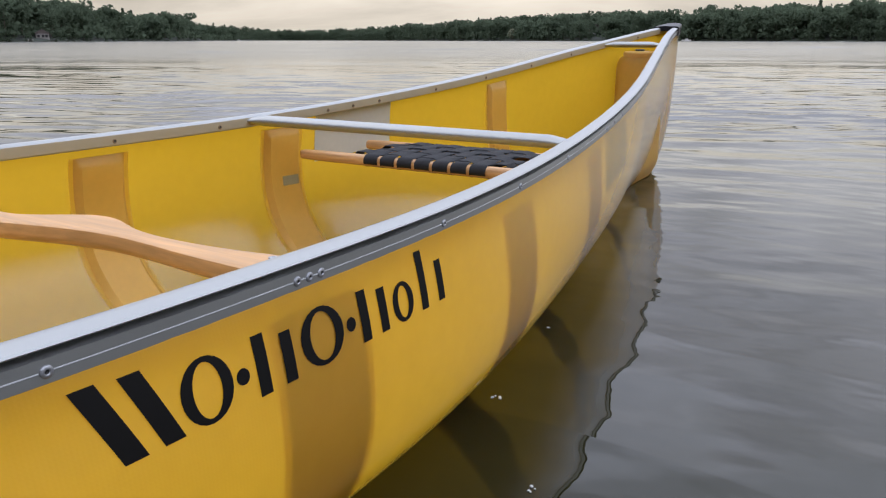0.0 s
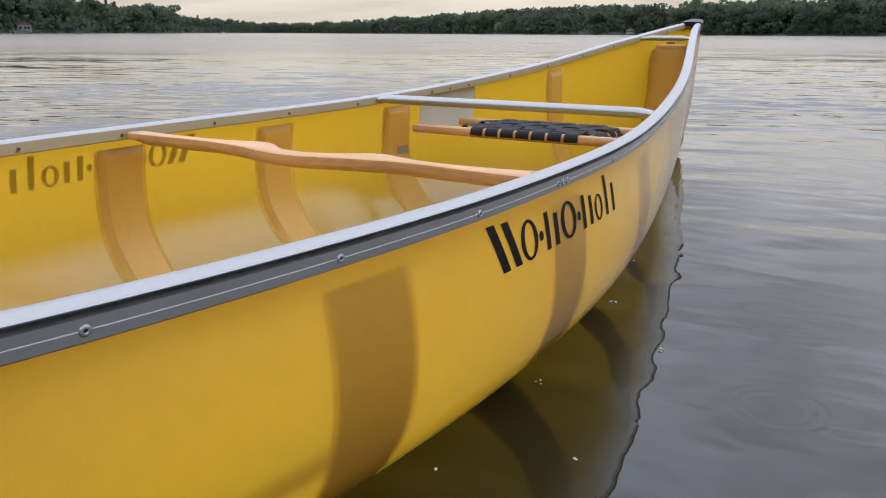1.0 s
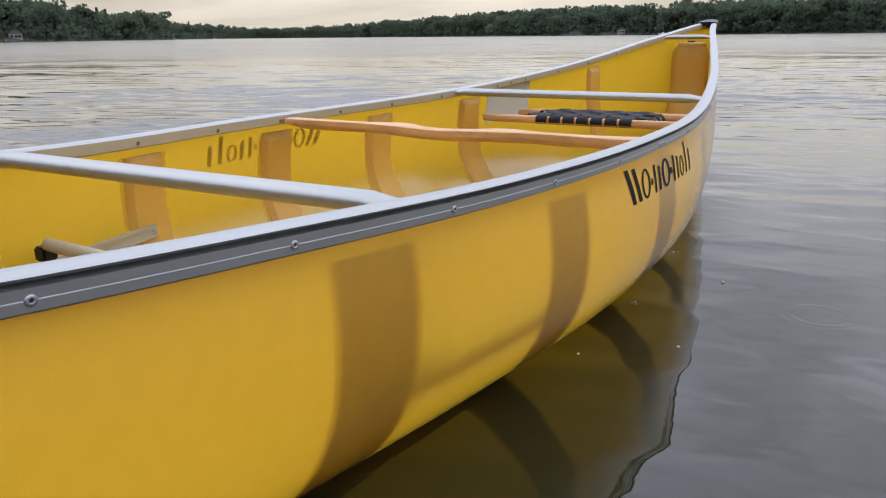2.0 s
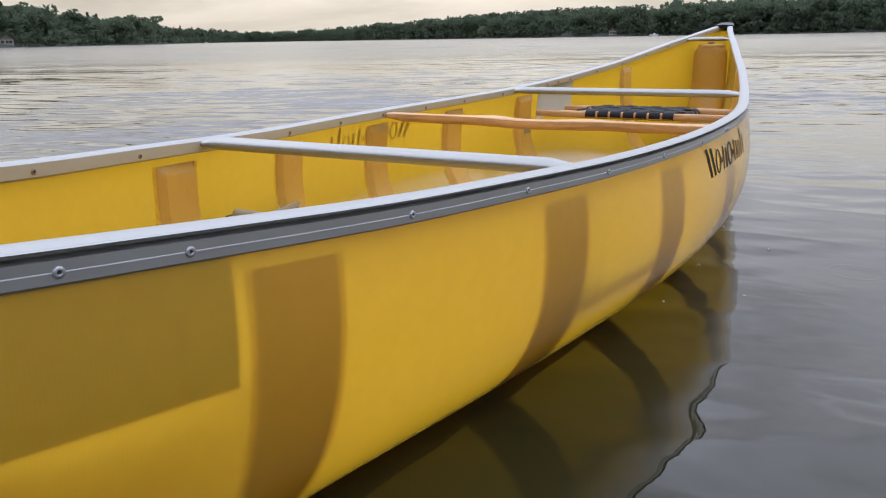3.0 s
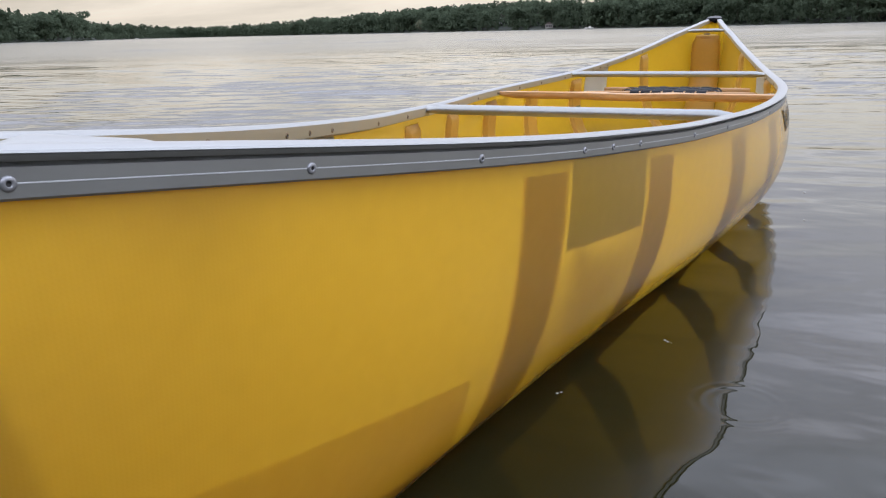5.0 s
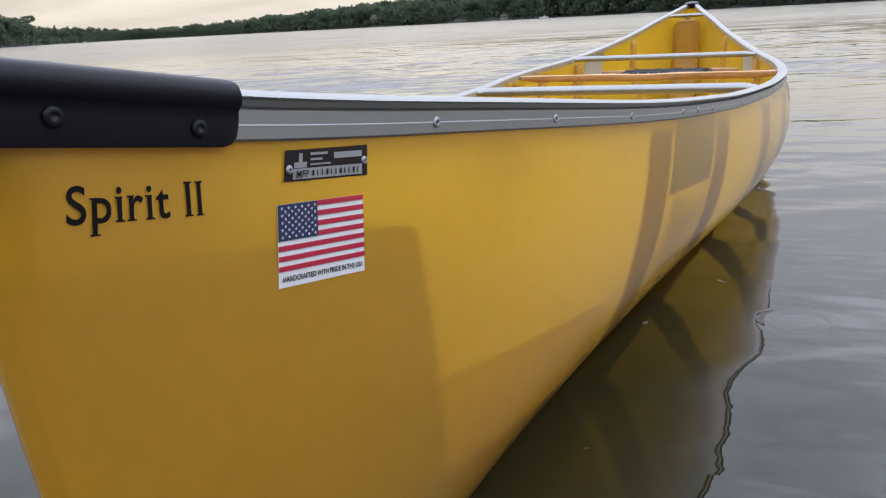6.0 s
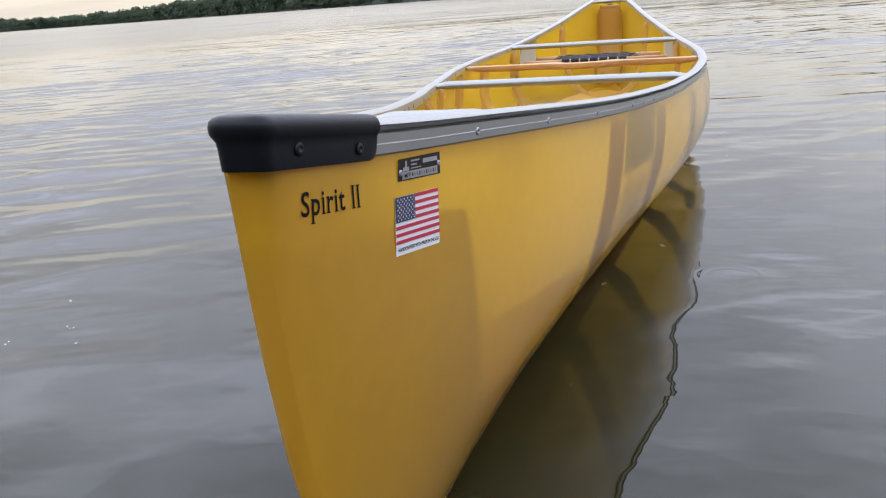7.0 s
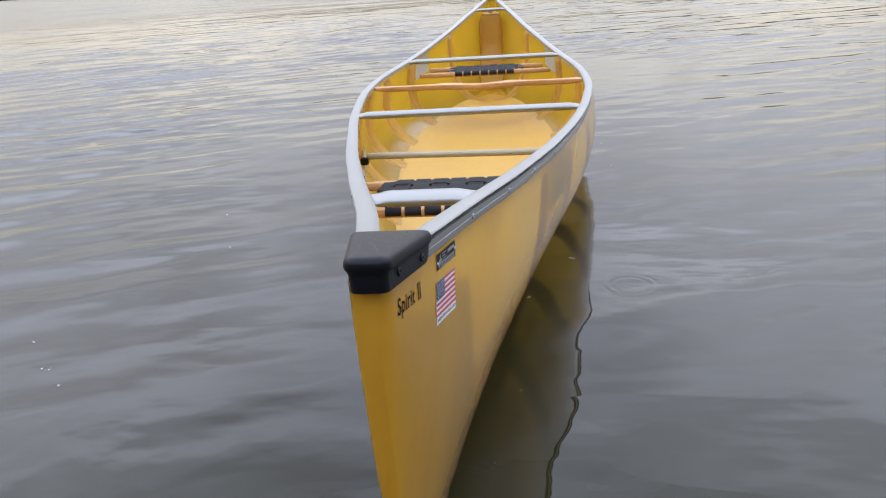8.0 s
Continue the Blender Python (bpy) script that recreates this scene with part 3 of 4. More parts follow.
# wind wavelets: many small sine trains, calm beside the canoe, in patches farther out
wr = np.random.default_rng(21)
off = np.hypot(WX - np.clip(WX, -.4, .4), WY - np.clip(WY, .2, 5.0))
grow = np.clip((off - .12) / 1.6, 0, 1)
grow = .28 + .72 * grow * grow * (3 - 2 * grow)
patch_tone = np.zeros_like(WX)
for k in range(7):
    th, lam = wr.uniform(0, 2 * math.pi), wr.uniform(2.2, 9.0)
    patch_tone += np.sin((WX * np.sin(th) * .6 + WY * np.cos(th) * 1.3) * 2 * math.pi / lam + wr.uniform(0, 6.28))
patch_tone = np.clip(.92 + .14 * patch_tone, .66, 1.35)
gap = np.maximum(.021, .0032 * reach ** 1.3)[:, None]
WZ = np.zeros_like(WX)
WAVES = 60
for k in range(WAVES):
    lam = .10 * (9.0 / .10) ** ((k + wr.uniform(0, 1)) / WAVES)
    th = radians(-20) + wr.normal(0, .32)
    slope = .0100 * (1.3 if lam < .4 else 1.0 if lam < .9 else .22)
    rough_far = 1 + 3.2 * np.clip((gap - .05) / .30, 0, 1) * (lam > .9)
    held = rough_far * np.clip((lam / gap - 3.2) / 2.5, 0, 1)
    WZ += slope * lam / (2 * math.pi) * held * np.sin((WX * np.sin(th) + WY * np.cos(th)) * 2 * math.pi / lam + wr.uniform(0, 6.28))
# thin crests over smooth water between them, each train in broken stretches
trains = np.zeros_like(WX)
for k in range(14):
    lam, th = wr.uniform(.22, .55), radians(-20) + wr.normal(0, .14)
    ahead, across = WX * np.sin(th) + WY * np.cos(th), WX * np.cos(th) - WY * np.sin(th)
    drift = .35 * np.sin(across * wr.uniform(1.2, 2.6) + wr.uniform(0, 6.28)) + .25 * np.sin(across * wr.uniform(4, 7) + ahead * 1.3 + wr.uniform(0, 6.28))
    phase = ahead * 2 * math.pi / lam + drift + wr.uniform(0, 6.28)
    stretch_on = sum(np.sin(across * wr.uniform(1.0, 4.5) + ahead * wr.uniform(-2.5, 2.5) + wr.uniform(0, 6.28)) for _ in range(4))
    stretch_on = np.clip(.06 + .50 * stretch_on, 0, 1)
    trains += .080 * lam / (2 * math.pi) * np.clip((lam / gap - 3.2) / 2.5, 0, 1) * stretch_on * np.exp(1.9 * (np.sin(phase) - 1))
WZ += trains * (.85 + .15 * np.clip((-WX - .4) / 1.4, 0, 1))
WZ *= grow * patch_tone
WZ[:2] = 0
nr, nc = WX.shape
ids = np.arange(nr * nc).reshape(nr, nc)
nxt = np.roll(ids, -1, axis=1)
quads = np.stack([ids[:-1], ids[1:], nxt[1:], nxt[:-1]], -1).reshape(-1, 4)
wm = bpy.data.meshes.new("water")
wm.vertices.add(nr * nc)
wm.vertices.foreach_set("co", np.stack([WX, WY, WZ], -1).astype(np.float32).ravel())
wm.loops.add(quads.size)
wm.loops.foreach_set("vertex_index", quads.astype(np.int32).ravel())
wm.polygons.add(len(quads))
wm.polygons.foreach_set("loop_start", np.arange(0, quads.size, 4, dtype=np.int32))
wm.polygons.foreach_set("use_smooth", np.ones(len(quads), dtype=bool))
wm.update(calc_edges=True)
if wm.polygons[1000].normal.z < 0:
    wm.flip_normals()
wm.materials.append(WATER)
water = new("water", wm)
tagged(water, "calm grey lake water with small ripples and reflections", "lake", kind="structure")

canoe = thing("canoe", (0, 2.6, -0.03), "yellow translucent aramid canoe with aluminium gunwales, afloat on a lake", "canoe")

stations = [0, .004, .008, .012, .016, .02, .025, .03, .035, .04, .045, .05, .06, .07] + steps(.08, .92, 85) + [.93, .94, .95, .96, .965, .97, .975, .98, .985, .989, .993, .9965, 1]
girth = [0, .01, .03, .06] + steps(.1, 1.0, 42)
bm = bmesh.new()
grid_faces(bm, [[hull_point(t, a, -1) for a in girth[:0:-1]] + [hull_point(t, a, 1) for a in girth] for t in stations])
hull = part("hull", bm, ARAMID, canoe, "glossy yellow translucent woven hull skin")

# half breadth of the foam floor panel along the length
CORE = smooth_table([(.40, .045), (.75, .095), (1.2, .16), (1.7, .25), (2.1, .30), (2.6, .33), (2.95, .32), (3.47, .245), (4.0, .13), (4.3, .03)])

# ribs of foam under cloth, glued inside the skin
RIB_PROFILE = [(-.052, .0004), (-.047, .006), (-.041, .0125), (0, .0132), (.041, .0125), (.047, .006), (.052, .0004)]


def rib(y0, wide=1.0, low=0.0):
    high, ceil = 0.5, SHEER(y0) - .024
    while hull_point((y0 - .05) / 5.1, high).z < ceil and high < .999:
        high += .002
    inner = CORE(y0) - .02 if .8 < y0 < 4 else .02
    while hull_point((y0 - .05) / 5.1, low).x < inner:
        low += .004
    for side in (1, -1):
        bm = bmesh.new()
        angles = [max(low, .0)] + steps(max(low, .0) + 0.05, high - 0.022, 18) + [high - 0.012, high]
        top, under = [], []
        for i, a in enumerate(angles):
            end = (1.0 if i < len(angles) - 2 else (0.75 if i == len(angles) - 2 else 0.12)) * min(1.0, .28 + i * .12)
            r1, r2 = [], []
            for dy, h in RIB_PROFILE:
                t = (y0 + dy * wide - 0.05) / 5.1
                p, n = hull_point(t, a, side), hull_normal(t, a, side)
                r1.append(p - n * (0.0014 + h * end))
                r2.append(p - n * 0.0010)
            top.append(r1)
            under.append(r2)
        v1, v2 = grid_faces(bm, top), grid_faces(bm, under)
        for i in range(len(v1) - 1):
            bm.faces.new((v1[i][0], v1[i + 1][0], v2[i + 1][0], v2[i][0]))
            bm.faces.new((v1[i][-1], v2[i][-1], v2[i + 1][-1], v1[i + 1][-1]))
        for j in range(len(v1[0]) - 1):
            bm.faces.new((v1[0][j], v2[0][j], v2[0][j + 1], v1[0][j + 1]))
            bm.faces.new((v1[-1][j], v1[-1][j + 1], v2[-1][j + 1], v2[-1][j]))
        ob = part("rib", bm, RIB, canoe, "tan foam rib under smooth cloth", crease=25)
        bm = bmesh.new()
        for d0, d1 in ((-.061, -.051), (.051, .061)):
            rows = []
            for a in angles:
                row = []
                for dy in (d0, (d0 + d1) / 2, d1):
                    t = (y0 + dy * wide - 0.05) / 5.1
                    row.append(hull_point(t, a, side) - hull_normal(t, a, side) * .0011)
                rows.append(row)
            grid_faces(bm, rows)
        part("cloth_edge", bm, FLANGE, ob)


for y0, wide in ((.891, .82), (1.235, .83), (1.666, .95), (2.031, .92), (2.428, .95), (2.835, .95), (3.262, .95), (4.055, .8)):
    rib(y0, wide)

# small dark label on one rib
bm = bmesh.new()
grid_faces(bm, [[skin_at(y, z, -1, -.0152) for z in steps(.176, .199, 3)] for y in steps(3.252, 3.297, 4)])
part("label", bm, PANEL_DARK, canoe, "small dark grey label")

# floor core: a low foam panel on the bottom, pointed towards the ends
bm = bmesh.new()
rows = []
for y in steps(.40, 4.3, 78):
    t = (y - .05) / 5.1
    half = CORE(y)
    row = []
    for side, us in ((-1, steps(1.0, 0.05, 9)), (1, steps(0.0, 1.0, 10))):
        for u in us:
            lo, hi = 0.0, 1.0
            for _ in range(16):
                a = (lo + hi) / 2
                if hull_point(t, a).x < half * u:
                    lo = a
                else:
                    hi = a
            p, n = hull_point(t, a, side), hull_normal(t, a, side)
            row.append(p - n * (0.0045 if u < 0.93 else 0.001))
    rows.append(row)
grid_faces(bm, rows)
part("floor_core", bm, FLOORCORE, canoe, "tan foam core floor panel", crease=60)


# grey reinforcing panels where the seats are fixed
def panel(y0, y1, drop):
    for side in (1, -1):
        bm = bmesh.new()
        faces = []
        for off in (0.0010, 0.0026):
            rows = []
            for y in steps(y0, y1, 7):
                t = (y - .05) / 5.1
                zs = SHEER(y) - .004
                zl = SHEER(y) - drop
                rows.append([skin_at(y, z, side, -off) for z in steps(zl, zs, 6)])
            faces.append(grid_faces(bm, rows))
        a, b = faces
        for i in range(6):
            bm.faces.new((a[i][0], a[i + 1][0], b[i + 1][0], b[i][0]))
            bm.faces.new((a[i][-1], b[i][-1], b[i + 1][-1], a[i + 1][-1]))
        for j in range(5):
            bm.faces.new((a[0][j], b[0][j], b[0][j + 1], a[0][j + 1]))
            bm.faces.new((a[-1][j], a[-1][j + 1], b[-1][j + 1], b[-1][j]))
        part("seat_panel", bm, PANEL, canoe, "flat grey reinforcing panel")


panel(.949, 1.174, .118)
panel(3.36, 3.61, .118)

# ---- gunwales ----
PROFILE = [(-.0050, -.0088), (-.0012, -.0088), (0.0, -.0074), (0.0, .0080), (-.0030, .0087), (-.0092, .0098), (-.0088, .0136), (.0010, .0138), (.0020, .0150), (.0008, .0164), (-.0044, .0179),
           (-.0105, .0188), (-.0160, .0187), (-.0212, .0168), (-.0248, .0140), (-.0247, .0070), (-.0234, -.0040), (-.0226, -.0050), (-.0160, -.0048), (-.0145, .0020), (-.0050, .0020)]
gunwales = {}
for side in (1, -1):
    bm = bmesh.new()
    rows = []
    for y in steps(.075, 5.125, 150):
        slope = (OUT(y + .02) - OUT(y - .02)) / .04
        n = Vector((1, -slope, 0)).normalized()
        base = Vector((OUT(y), y, SHEER(y)))
        fade = min(1.0, OUT(y) / 0.045)
        row = []
        for o, z in PROFILE:
            p = base + n * o * (fade if o < -.005 else 1) + Vector((0, 0, z))
            p.x = max(p.x, 0.002) * side
            row.append(p)
        rows.append(row)
    vs = grid_faces(bm, rows, close_v=True)
    # inner lip faces take the aluminium tinted with reflected hull yellow
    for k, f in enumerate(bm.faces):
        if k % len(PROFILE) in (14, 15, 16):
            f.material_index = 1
    cap(bm, vs[0])
    cap(bm, vs[-1][::-1])
    gunwales[side] = part("gunwale", bm, (ALU, WARM_LIT_ALU), canoe, "satin aluminium gunwale", crease=28)

# thin bright scribed line along the rivet row
for side in (1, -1):
    bm = bmesh.new()
    rows = []
    for y in steps(.175, 5.0, 140):
        slope = (OUT(y + .02) - OUT(y - .02)) / .04
        n = Vector((1, -slope, 0)).normalized()
        b = Vector((OUT(y), y, SHEER(y)))
        rows.append([(side * (b + n * o).x, (b + n * o).y, b.z + z) for o, z in ((0.0, -.00045), (.0002, -.00035), (.0002, .00035), (0.0, .00045))])
    grid_faces(bm, rows)
    part("trim_line", bm, LINE_METAL, gunwales[side])


def rivet_mesh(name, r, bore=.36):
    bm = bmesh.new()
    prof = [(r, 0.0), (r, .0005), (r * .85, .0011), (r * (bore + .09), .0015), (r * (bore + .02), .0013), (r * bore, .0007)]
    rows = [[(rad * math.cos(k * math.pi / 6), rad * math.sin(k * math.pi / 6), h) for k in range(12)] for rad, h in prof]
    vs = grid_faces(bm, rows, close_v=True)
    # near-black disc closes the bore, its colour standing in for the shade inside
    f = bm.faces.new(vs[-1])
    f.material_index = 1
    return mesh_of(bm, name, RIVET, DARK)


RIV = rivet_mesh("rivet", .0042)
RIV_SMALL = rivet_mesh("plate_rivet", .0028, .3)
RIVIN = rivet_mesh("inner_rivet", .0044, .55)
RIVIN.materials[0] = BRASS
RIVET_Y = [.358, .549, .759, .97, 1.05, 1.14, 1.374, 1.575, 1.787, 2.002, 2.211, 2.412, 2.426, 2.440, 2.637, 2.853, 3.082, 3.379, 3.46, 3.55, 3.765, 3.98, 4.2, 4.42, 4.66, 4.86, 5.0]


def fix(name, mesh, parent, at, out):
    ob = new(name, mesh)
    ob.parent = parent
    ob.matrix_parent_inverse = parent.matrix_world.inverted()
    ob.matrix_basis = Matrix.Translation(Vector(at) + Vector((centre(at[1]), 0, 0))) @ Vector(out).to_track_quat("Z", "Y").to_matrix().to_4x4()
    return ob


bpy.context.view_layer.update()
for side in (1, -1):
    for y in RIVET_Y:
        slope = (OUT(y + .02) - OUT(y - .02)) / .04
        n = Vector((side, -slope, 0)).normalized()
        fix("rivet", RIV, gunwales[side], Vector((side * OUT(y), y, SHEER(y))) + n * .0001, n)
        ni = Vector((-side, slope, 0)).normalized()
        yi = y - .018 * min(1.0, max(0.0, (2.2 - y) / .6)) if side < 0 else y
        inner = Vector((side * OUT(yi), yi, SHEER(yi) + .003)) + ni * (.0243 if OUT(yi) > .05 else .02)
        if OUT(y) > .06:
            fix("rivet", RIVIN, gunwales[side], inner, ni)


# ---- thwarts, yoke, carrying handles ----
def thwart(y, top, name="thwart", thick=.0115, wide=.0165, label="round white-grey aluminium cross tube"):
    half = OUT(y) - .021
    bm = bmesh.new()
    xs = steps(-half, half, 41)
    pts, rad = [], []
    for x in xs:
        e = min(1.0, (half - abs(x)) / .035)
        e = e * e * (3 - 2 * e)
        pts.append((x, y, top - thick - .0015 * (1 - e)))
        rad.append((wide + .002 * (1 - e), thick * (0.55 + 0.45 * e)))
    tube(bm, pts, rad, n=16)
    ob = part(name, bm, ALU, canoe, label, crease=50)
    return ob


thwart(3.164, .348)
thwart(1.727, .352)
thwart(.465, .456, "carrying_handle", .011, .022, "short flattened aluminium carrying handle")
thwart(4.64, .496, "carrying_handle", .010, .018, "short flattened aluminium carrying handle")

bm = bmesh.new()
FRONT = smooth_table([(-.42, .036), (-.30, .026), (-.22, .024), (-.16, .031), (-.115, .041), (-.08, .030), (-.045, .004), (0, -.007), (.05, -.002), (.09, .020), (.125, .036), (.155, .033), (.20, .018), (.26, .010), (.33, .013), (.42, .027)])
BACK = smooth_table([(-.42, -.004), (-.3, -.002), (-.2, -.003), (-.1, -.022), (-.02, -.043), (.05, -.040), (.10, -.028), (.15, -.018), (.21, -.013), (.3, -.020), (.42, -.027)])
rows = []
for x in steps(-.408, .408, 81):
    f, b = FRONT(x), BACK(x)
    mid = 2.425
    zt, zb = .3255, .3025
    e = max(0.0, (abs(x) - .36) / .05)
    zb += e * .008
    rows.append([(x, mid + b + .0005, zt - .0014), (x, mid + b + .0028, zt), (x, mid + b + .008, zt + .0002), (x, mid + f - .006, zt), (x, mid + f - .0015, zt - .0015), (x, mid + f, zt - .004), (x, mid + f - .003, zb + .005), (x, mid + f - .010, zb), (x, mid + b + .020, zb), (x, mid + b + .009, zb + .002), (x, mid + b + .0025, zb + .006), (x, mid + b, zt - .011)])
vs = grid_faces(bm, rows, close_v=True)
cap(bm, vs[0])
cap(bm, vs[-1][::-1])
yoke = part("yoke", bm, WOOD, canoe, "sculpted pale ash wood carrying yoke", crease=38)
for s in (1, -1):
    for dx in (0, .011):
        fix("bolt", RIV, yoke, (s * (.402 - dx), 2.432, .3255), (0, 0, 1))


# ---- woven seats ----
def seat(y_back, y_front, z, half_back, half_front, name="seat"):
    bm = bmesh.new()
    for y, half in ((y_back, half_back), (y_front, half_front)):
        rows = []
        for x in steps(-half, half, 15):
            e = 1 - 0.12 * (abs(x) > half * .93)
            rows.append([(x, y + .0135 * e * math.copysign(abs(math.cos(k)) ** .6, math.cos(k)), z + .0115 * e * math.copysign(abs(math.sin(k)) ** .6, math.sin(k))) for k in steps(0, 2 * math.pi, 15)[:-1]])
        vs = grid_faces(bm, rows, close_v=True)
        cap(bm, vs[0])
        cap(bm, vs[-1][::-1])
    ob = part(name, bm, WOOD, canoe, "pale wood seat frame with black webbing")
    # side rails between the two bars
    for s in (1, -1):
        bm = bmesh.new()
        tube(bm, [(s * .175, y_back, z - .002), (s * .178, (y_back + y_front) / 2, z - .002), (s * .18, y_front, z - .002)], [(.013, .010)] * 3, n=10)
        part("side_rail", bm, WOOD, ob)
    # straps running fore and aft, wrapped round both bars
    pitch, w = .0435, .0365
    for i in range(7):
        x0 = (i - 3) * pitch
        bm = bmesh.new()
        ring = []
        r = .0155
        for k in steps(-math.pi / 2, math.pi / 2, 7)[::-1]:
            ring.append((y_front + r * math.cos(k), z + r * .88 * math.sin(k)))
        for k in steps(-math.pi / 2, -3 * math.pi / 2, 7):
            ring.append((y_back + r * math.cos(k), z + r * .88 * math.sin(k)))
        n_top = 13
        top = [(y, z + r * .88 + (.0016 if (i + j // 2) % 2 else -.0006) * (1 if 0 < j < n_top - 1 else 0)) for j, y in enumerate(steps(y_back, y_front, n_top))]
        loop = ring[:7] + ring[7:] + top[1:-1]
        rows = []
        for x, o in ((x0 - w / 2, 0), (x0 - w / 2 + .002, .0008), (x0 + w / 2 - .002, .0008), (x0 + w / 2, 0)):
            rows.append([(x, yy, zz + o) for yy, zz in loop])
        grid_faces(bm, rows, close_v=True)
        part("strap", bm, WEB, ob, "black nylon webbing strap")
    # straps running across, woven over and under
    for j in range(4):
        yc = y_back + (j + .5) * (y_front - y_back) / 4
        bm = bmesh.new()
        rows = []
        for x in steps(-.196, .196, 57):
            ph = math.cos((x / pitch + j) * math.pi)
            zc = z + .0137 + .0024 * max(-1, min(1, ph * 2))
            edge = max(0, (abs(x) - .18) / .016)
            zc -= edge ** 2 * .02
            rows.append([(x, yc - .019, zc - .0006), (x, yc - .018, zc + .0006), (x, yc + .018, zc + .0006), (x, yc + .019, zc - .0006)])
        grid_faces(bm, rows, close_v=True)
        part("strap", bm, WEB, ob, "black nylon webbing strap")
    return ob


seat(3.285, 3.495, .250, .330, .300)
seat(.992, 1.205, .258, .201, .239)

# ---- foot brace ----
bm = bmesh.new()
tube(bm, [(x, 1.765 - .05 * x, .199) for x in steps(-.335, .335, 9)], .0105, n=14)
brace = part("foot_brace", bm, WARM_LIT_ALU, canoe, "adjustable aluminium foot brace bar")
for s in (1, -1):
    bm = bmesh.new()
    rows = []
    for y in steps(1.65, 2.03, 12):
        p = skin_at(y, .158, s)
        rows.append([(p.x - s * (.018 + o), y, .158 + z) for o, z in ((0, -.012), (0.006, -.012), (.006, -.006), (.003, -.006), (.003, .006), (.006, .006), (.006, .012), (0, .012))])
    vs = grid_faces(bm, rows, close_v=True)
    cap(bm, vs[0])
    cap(bm, vs[-1][::-1])
    rail = part("slide_rail", bm, WARM_LIT_ALU, brace, "short aluminium slide rail")
    for y in (1.66, 2.02):
        p = skin_at(y, .158, s)
        fix("rivet", RIV, rail, (p.x - s * .021, y, .158), (-s, 0, 0))
    bm = bmesh.new()
    yk = 1.765 - .05 * s * .33
    p = skin_at(yk, .190, s)
    box(bm, (min(p.x - s * .044, p.x - s * .018), yk - .011, .172), (max(p.x - s * .044, p.x - s * .018), yk + .013, .195), .003)
    part("clamp", bm, PLASTIC, brace, "black plastic clamp")


# ---- flotation tanks in both ends ----
TANK_TOP = smooth_table([(.05, .427), (.111, .420), (.185, .409), (.26, .399), (.335, .384), (.42, .378)])


def stern_tank():
    """Closed foam tank in the stern: sloping top, front wall leaning back towards the top."""
    bm = bmesh.new()
    rows = []
    depth = steps(0, 1, 13)
    for i, back in enumerate((0.0, .004, .012, .03, .07, .12, .17, .22, .26, .285)):
        ring = []
        for side in (-1, 1):
            for u in (depth if side == -1 else depth[::-1]):
                y = .334 - back
                top = TANK_TOP(y) - (.012, .005, .0015, 0)[min(i, 3)]
                z = top + (max(KEEL_Z(max(y, .08)), 0) + .012 - top) * u
                y = max(y + .24 * (top - z) * max(0.0, 1 - back / .2), float(np.interp(-z, -KZ[:10], KY[:10])) + .014)
                x = max(abs(skin_at(y, z, side, -.0032).x), .0015)
                ring.append(Vector((side * x * (1 if i else .97), y, z)))
        rows.append(ring)
    vs = grid_faces(bm, rows, close_v=True)
    n = len(vs[0])
    for end in (vs[0], vs[-1]):
        for i in range(n // 2 - 1):
            bm.faces.new((end[i], end[i + 1], end[n - 2 - i], end[n - 1 - i]))
    return part("float_tank", bm, TANK, canoe, "tan foam and cloth flotation tank", crease=50)


def KEEL_Z(y):
    return float(np.interp(y, KY[2:], KZ[2:]))


bm = bmesh.new()
rows = []
for z in [.004, .012, .03, .06, .10, .16, .22, .28, .34, .38, .405, .422, .433, .440, .443]:
    yc = 4.715
    while yc > 4.36 and skin_at(yc + .01, max(z, .03), 1, -.004).x < .079:
        yc -= .01
    w = min(.078, abs(skin_at(yc + .01, max(z, .02), 1, -.004).x) * .97)
    low = min(1.0, max(.25, (z + .004) / .05))
    top = 1 - max(0.0, (z - .395) / .05) ** 2.4 * .22
    w *= top * (.55 + .45 * low)
    ring = []
    for k in steps(-90, 90, 19):
        x, f = math.sin(radians(k)), math.cos(radians(k)) ** .7
        ring.append((w * x, yc - .034 * f * top * low, z))
    ring += [(w * .9, 4.80, z), (.6 * w, 4.90, z), (-.6 * w, 4.90, z), (-w * .9, 4.80, z)]
    rows.append(ring)
vs = grid_faces(bm, rows, close_v=True)
cap(bm, vs[0])
cap(bm, vs[-1][::-1])
bow_tank = part("float_tank", bm, RIB, canoe, "tan rounded foam and cloth flotation tank", crease=50)
stern_tank()
# extra cloth layer low in the stern, its upper edge falling forward
LAYER = smooth_table([(.08, .300), (.365, .243), (.476, .218), (.615, .191), (.79, .160)])
for side in (1, -1):
    bm = bmesh.new()
    rows = []
    for i, y in enumerate(steps(.10, .785, 30)):
        low = max(KEEL_Z(y), -.02) + .012
        rows.append([skin_at(y + .05 * (1 - u) * max(0.0, (y - .7) / .1), low + (LAYER(y) - low) * u, side, -.0014) for u in steps(0, 1, 9)])
    grid_faces(bm, rows)
    part("stern_layer", bm, LAYER_CLOTH, canoe, "extra cloth layer inside the stern")
bm = bmesh.new()
rows = []
for r, z in ((.058, .441), (.060, .447), (.060, .456), (.055, .462), (.015, .464), (.0145, .460)):
    rows.append([(r * 1.05 * math.cos(k), 4.742 + r * math.sin(k), z) for k in steps(0, 2 * math.pi, 25)[:-1]])
grid_faces(bm, rows, close_v=True)
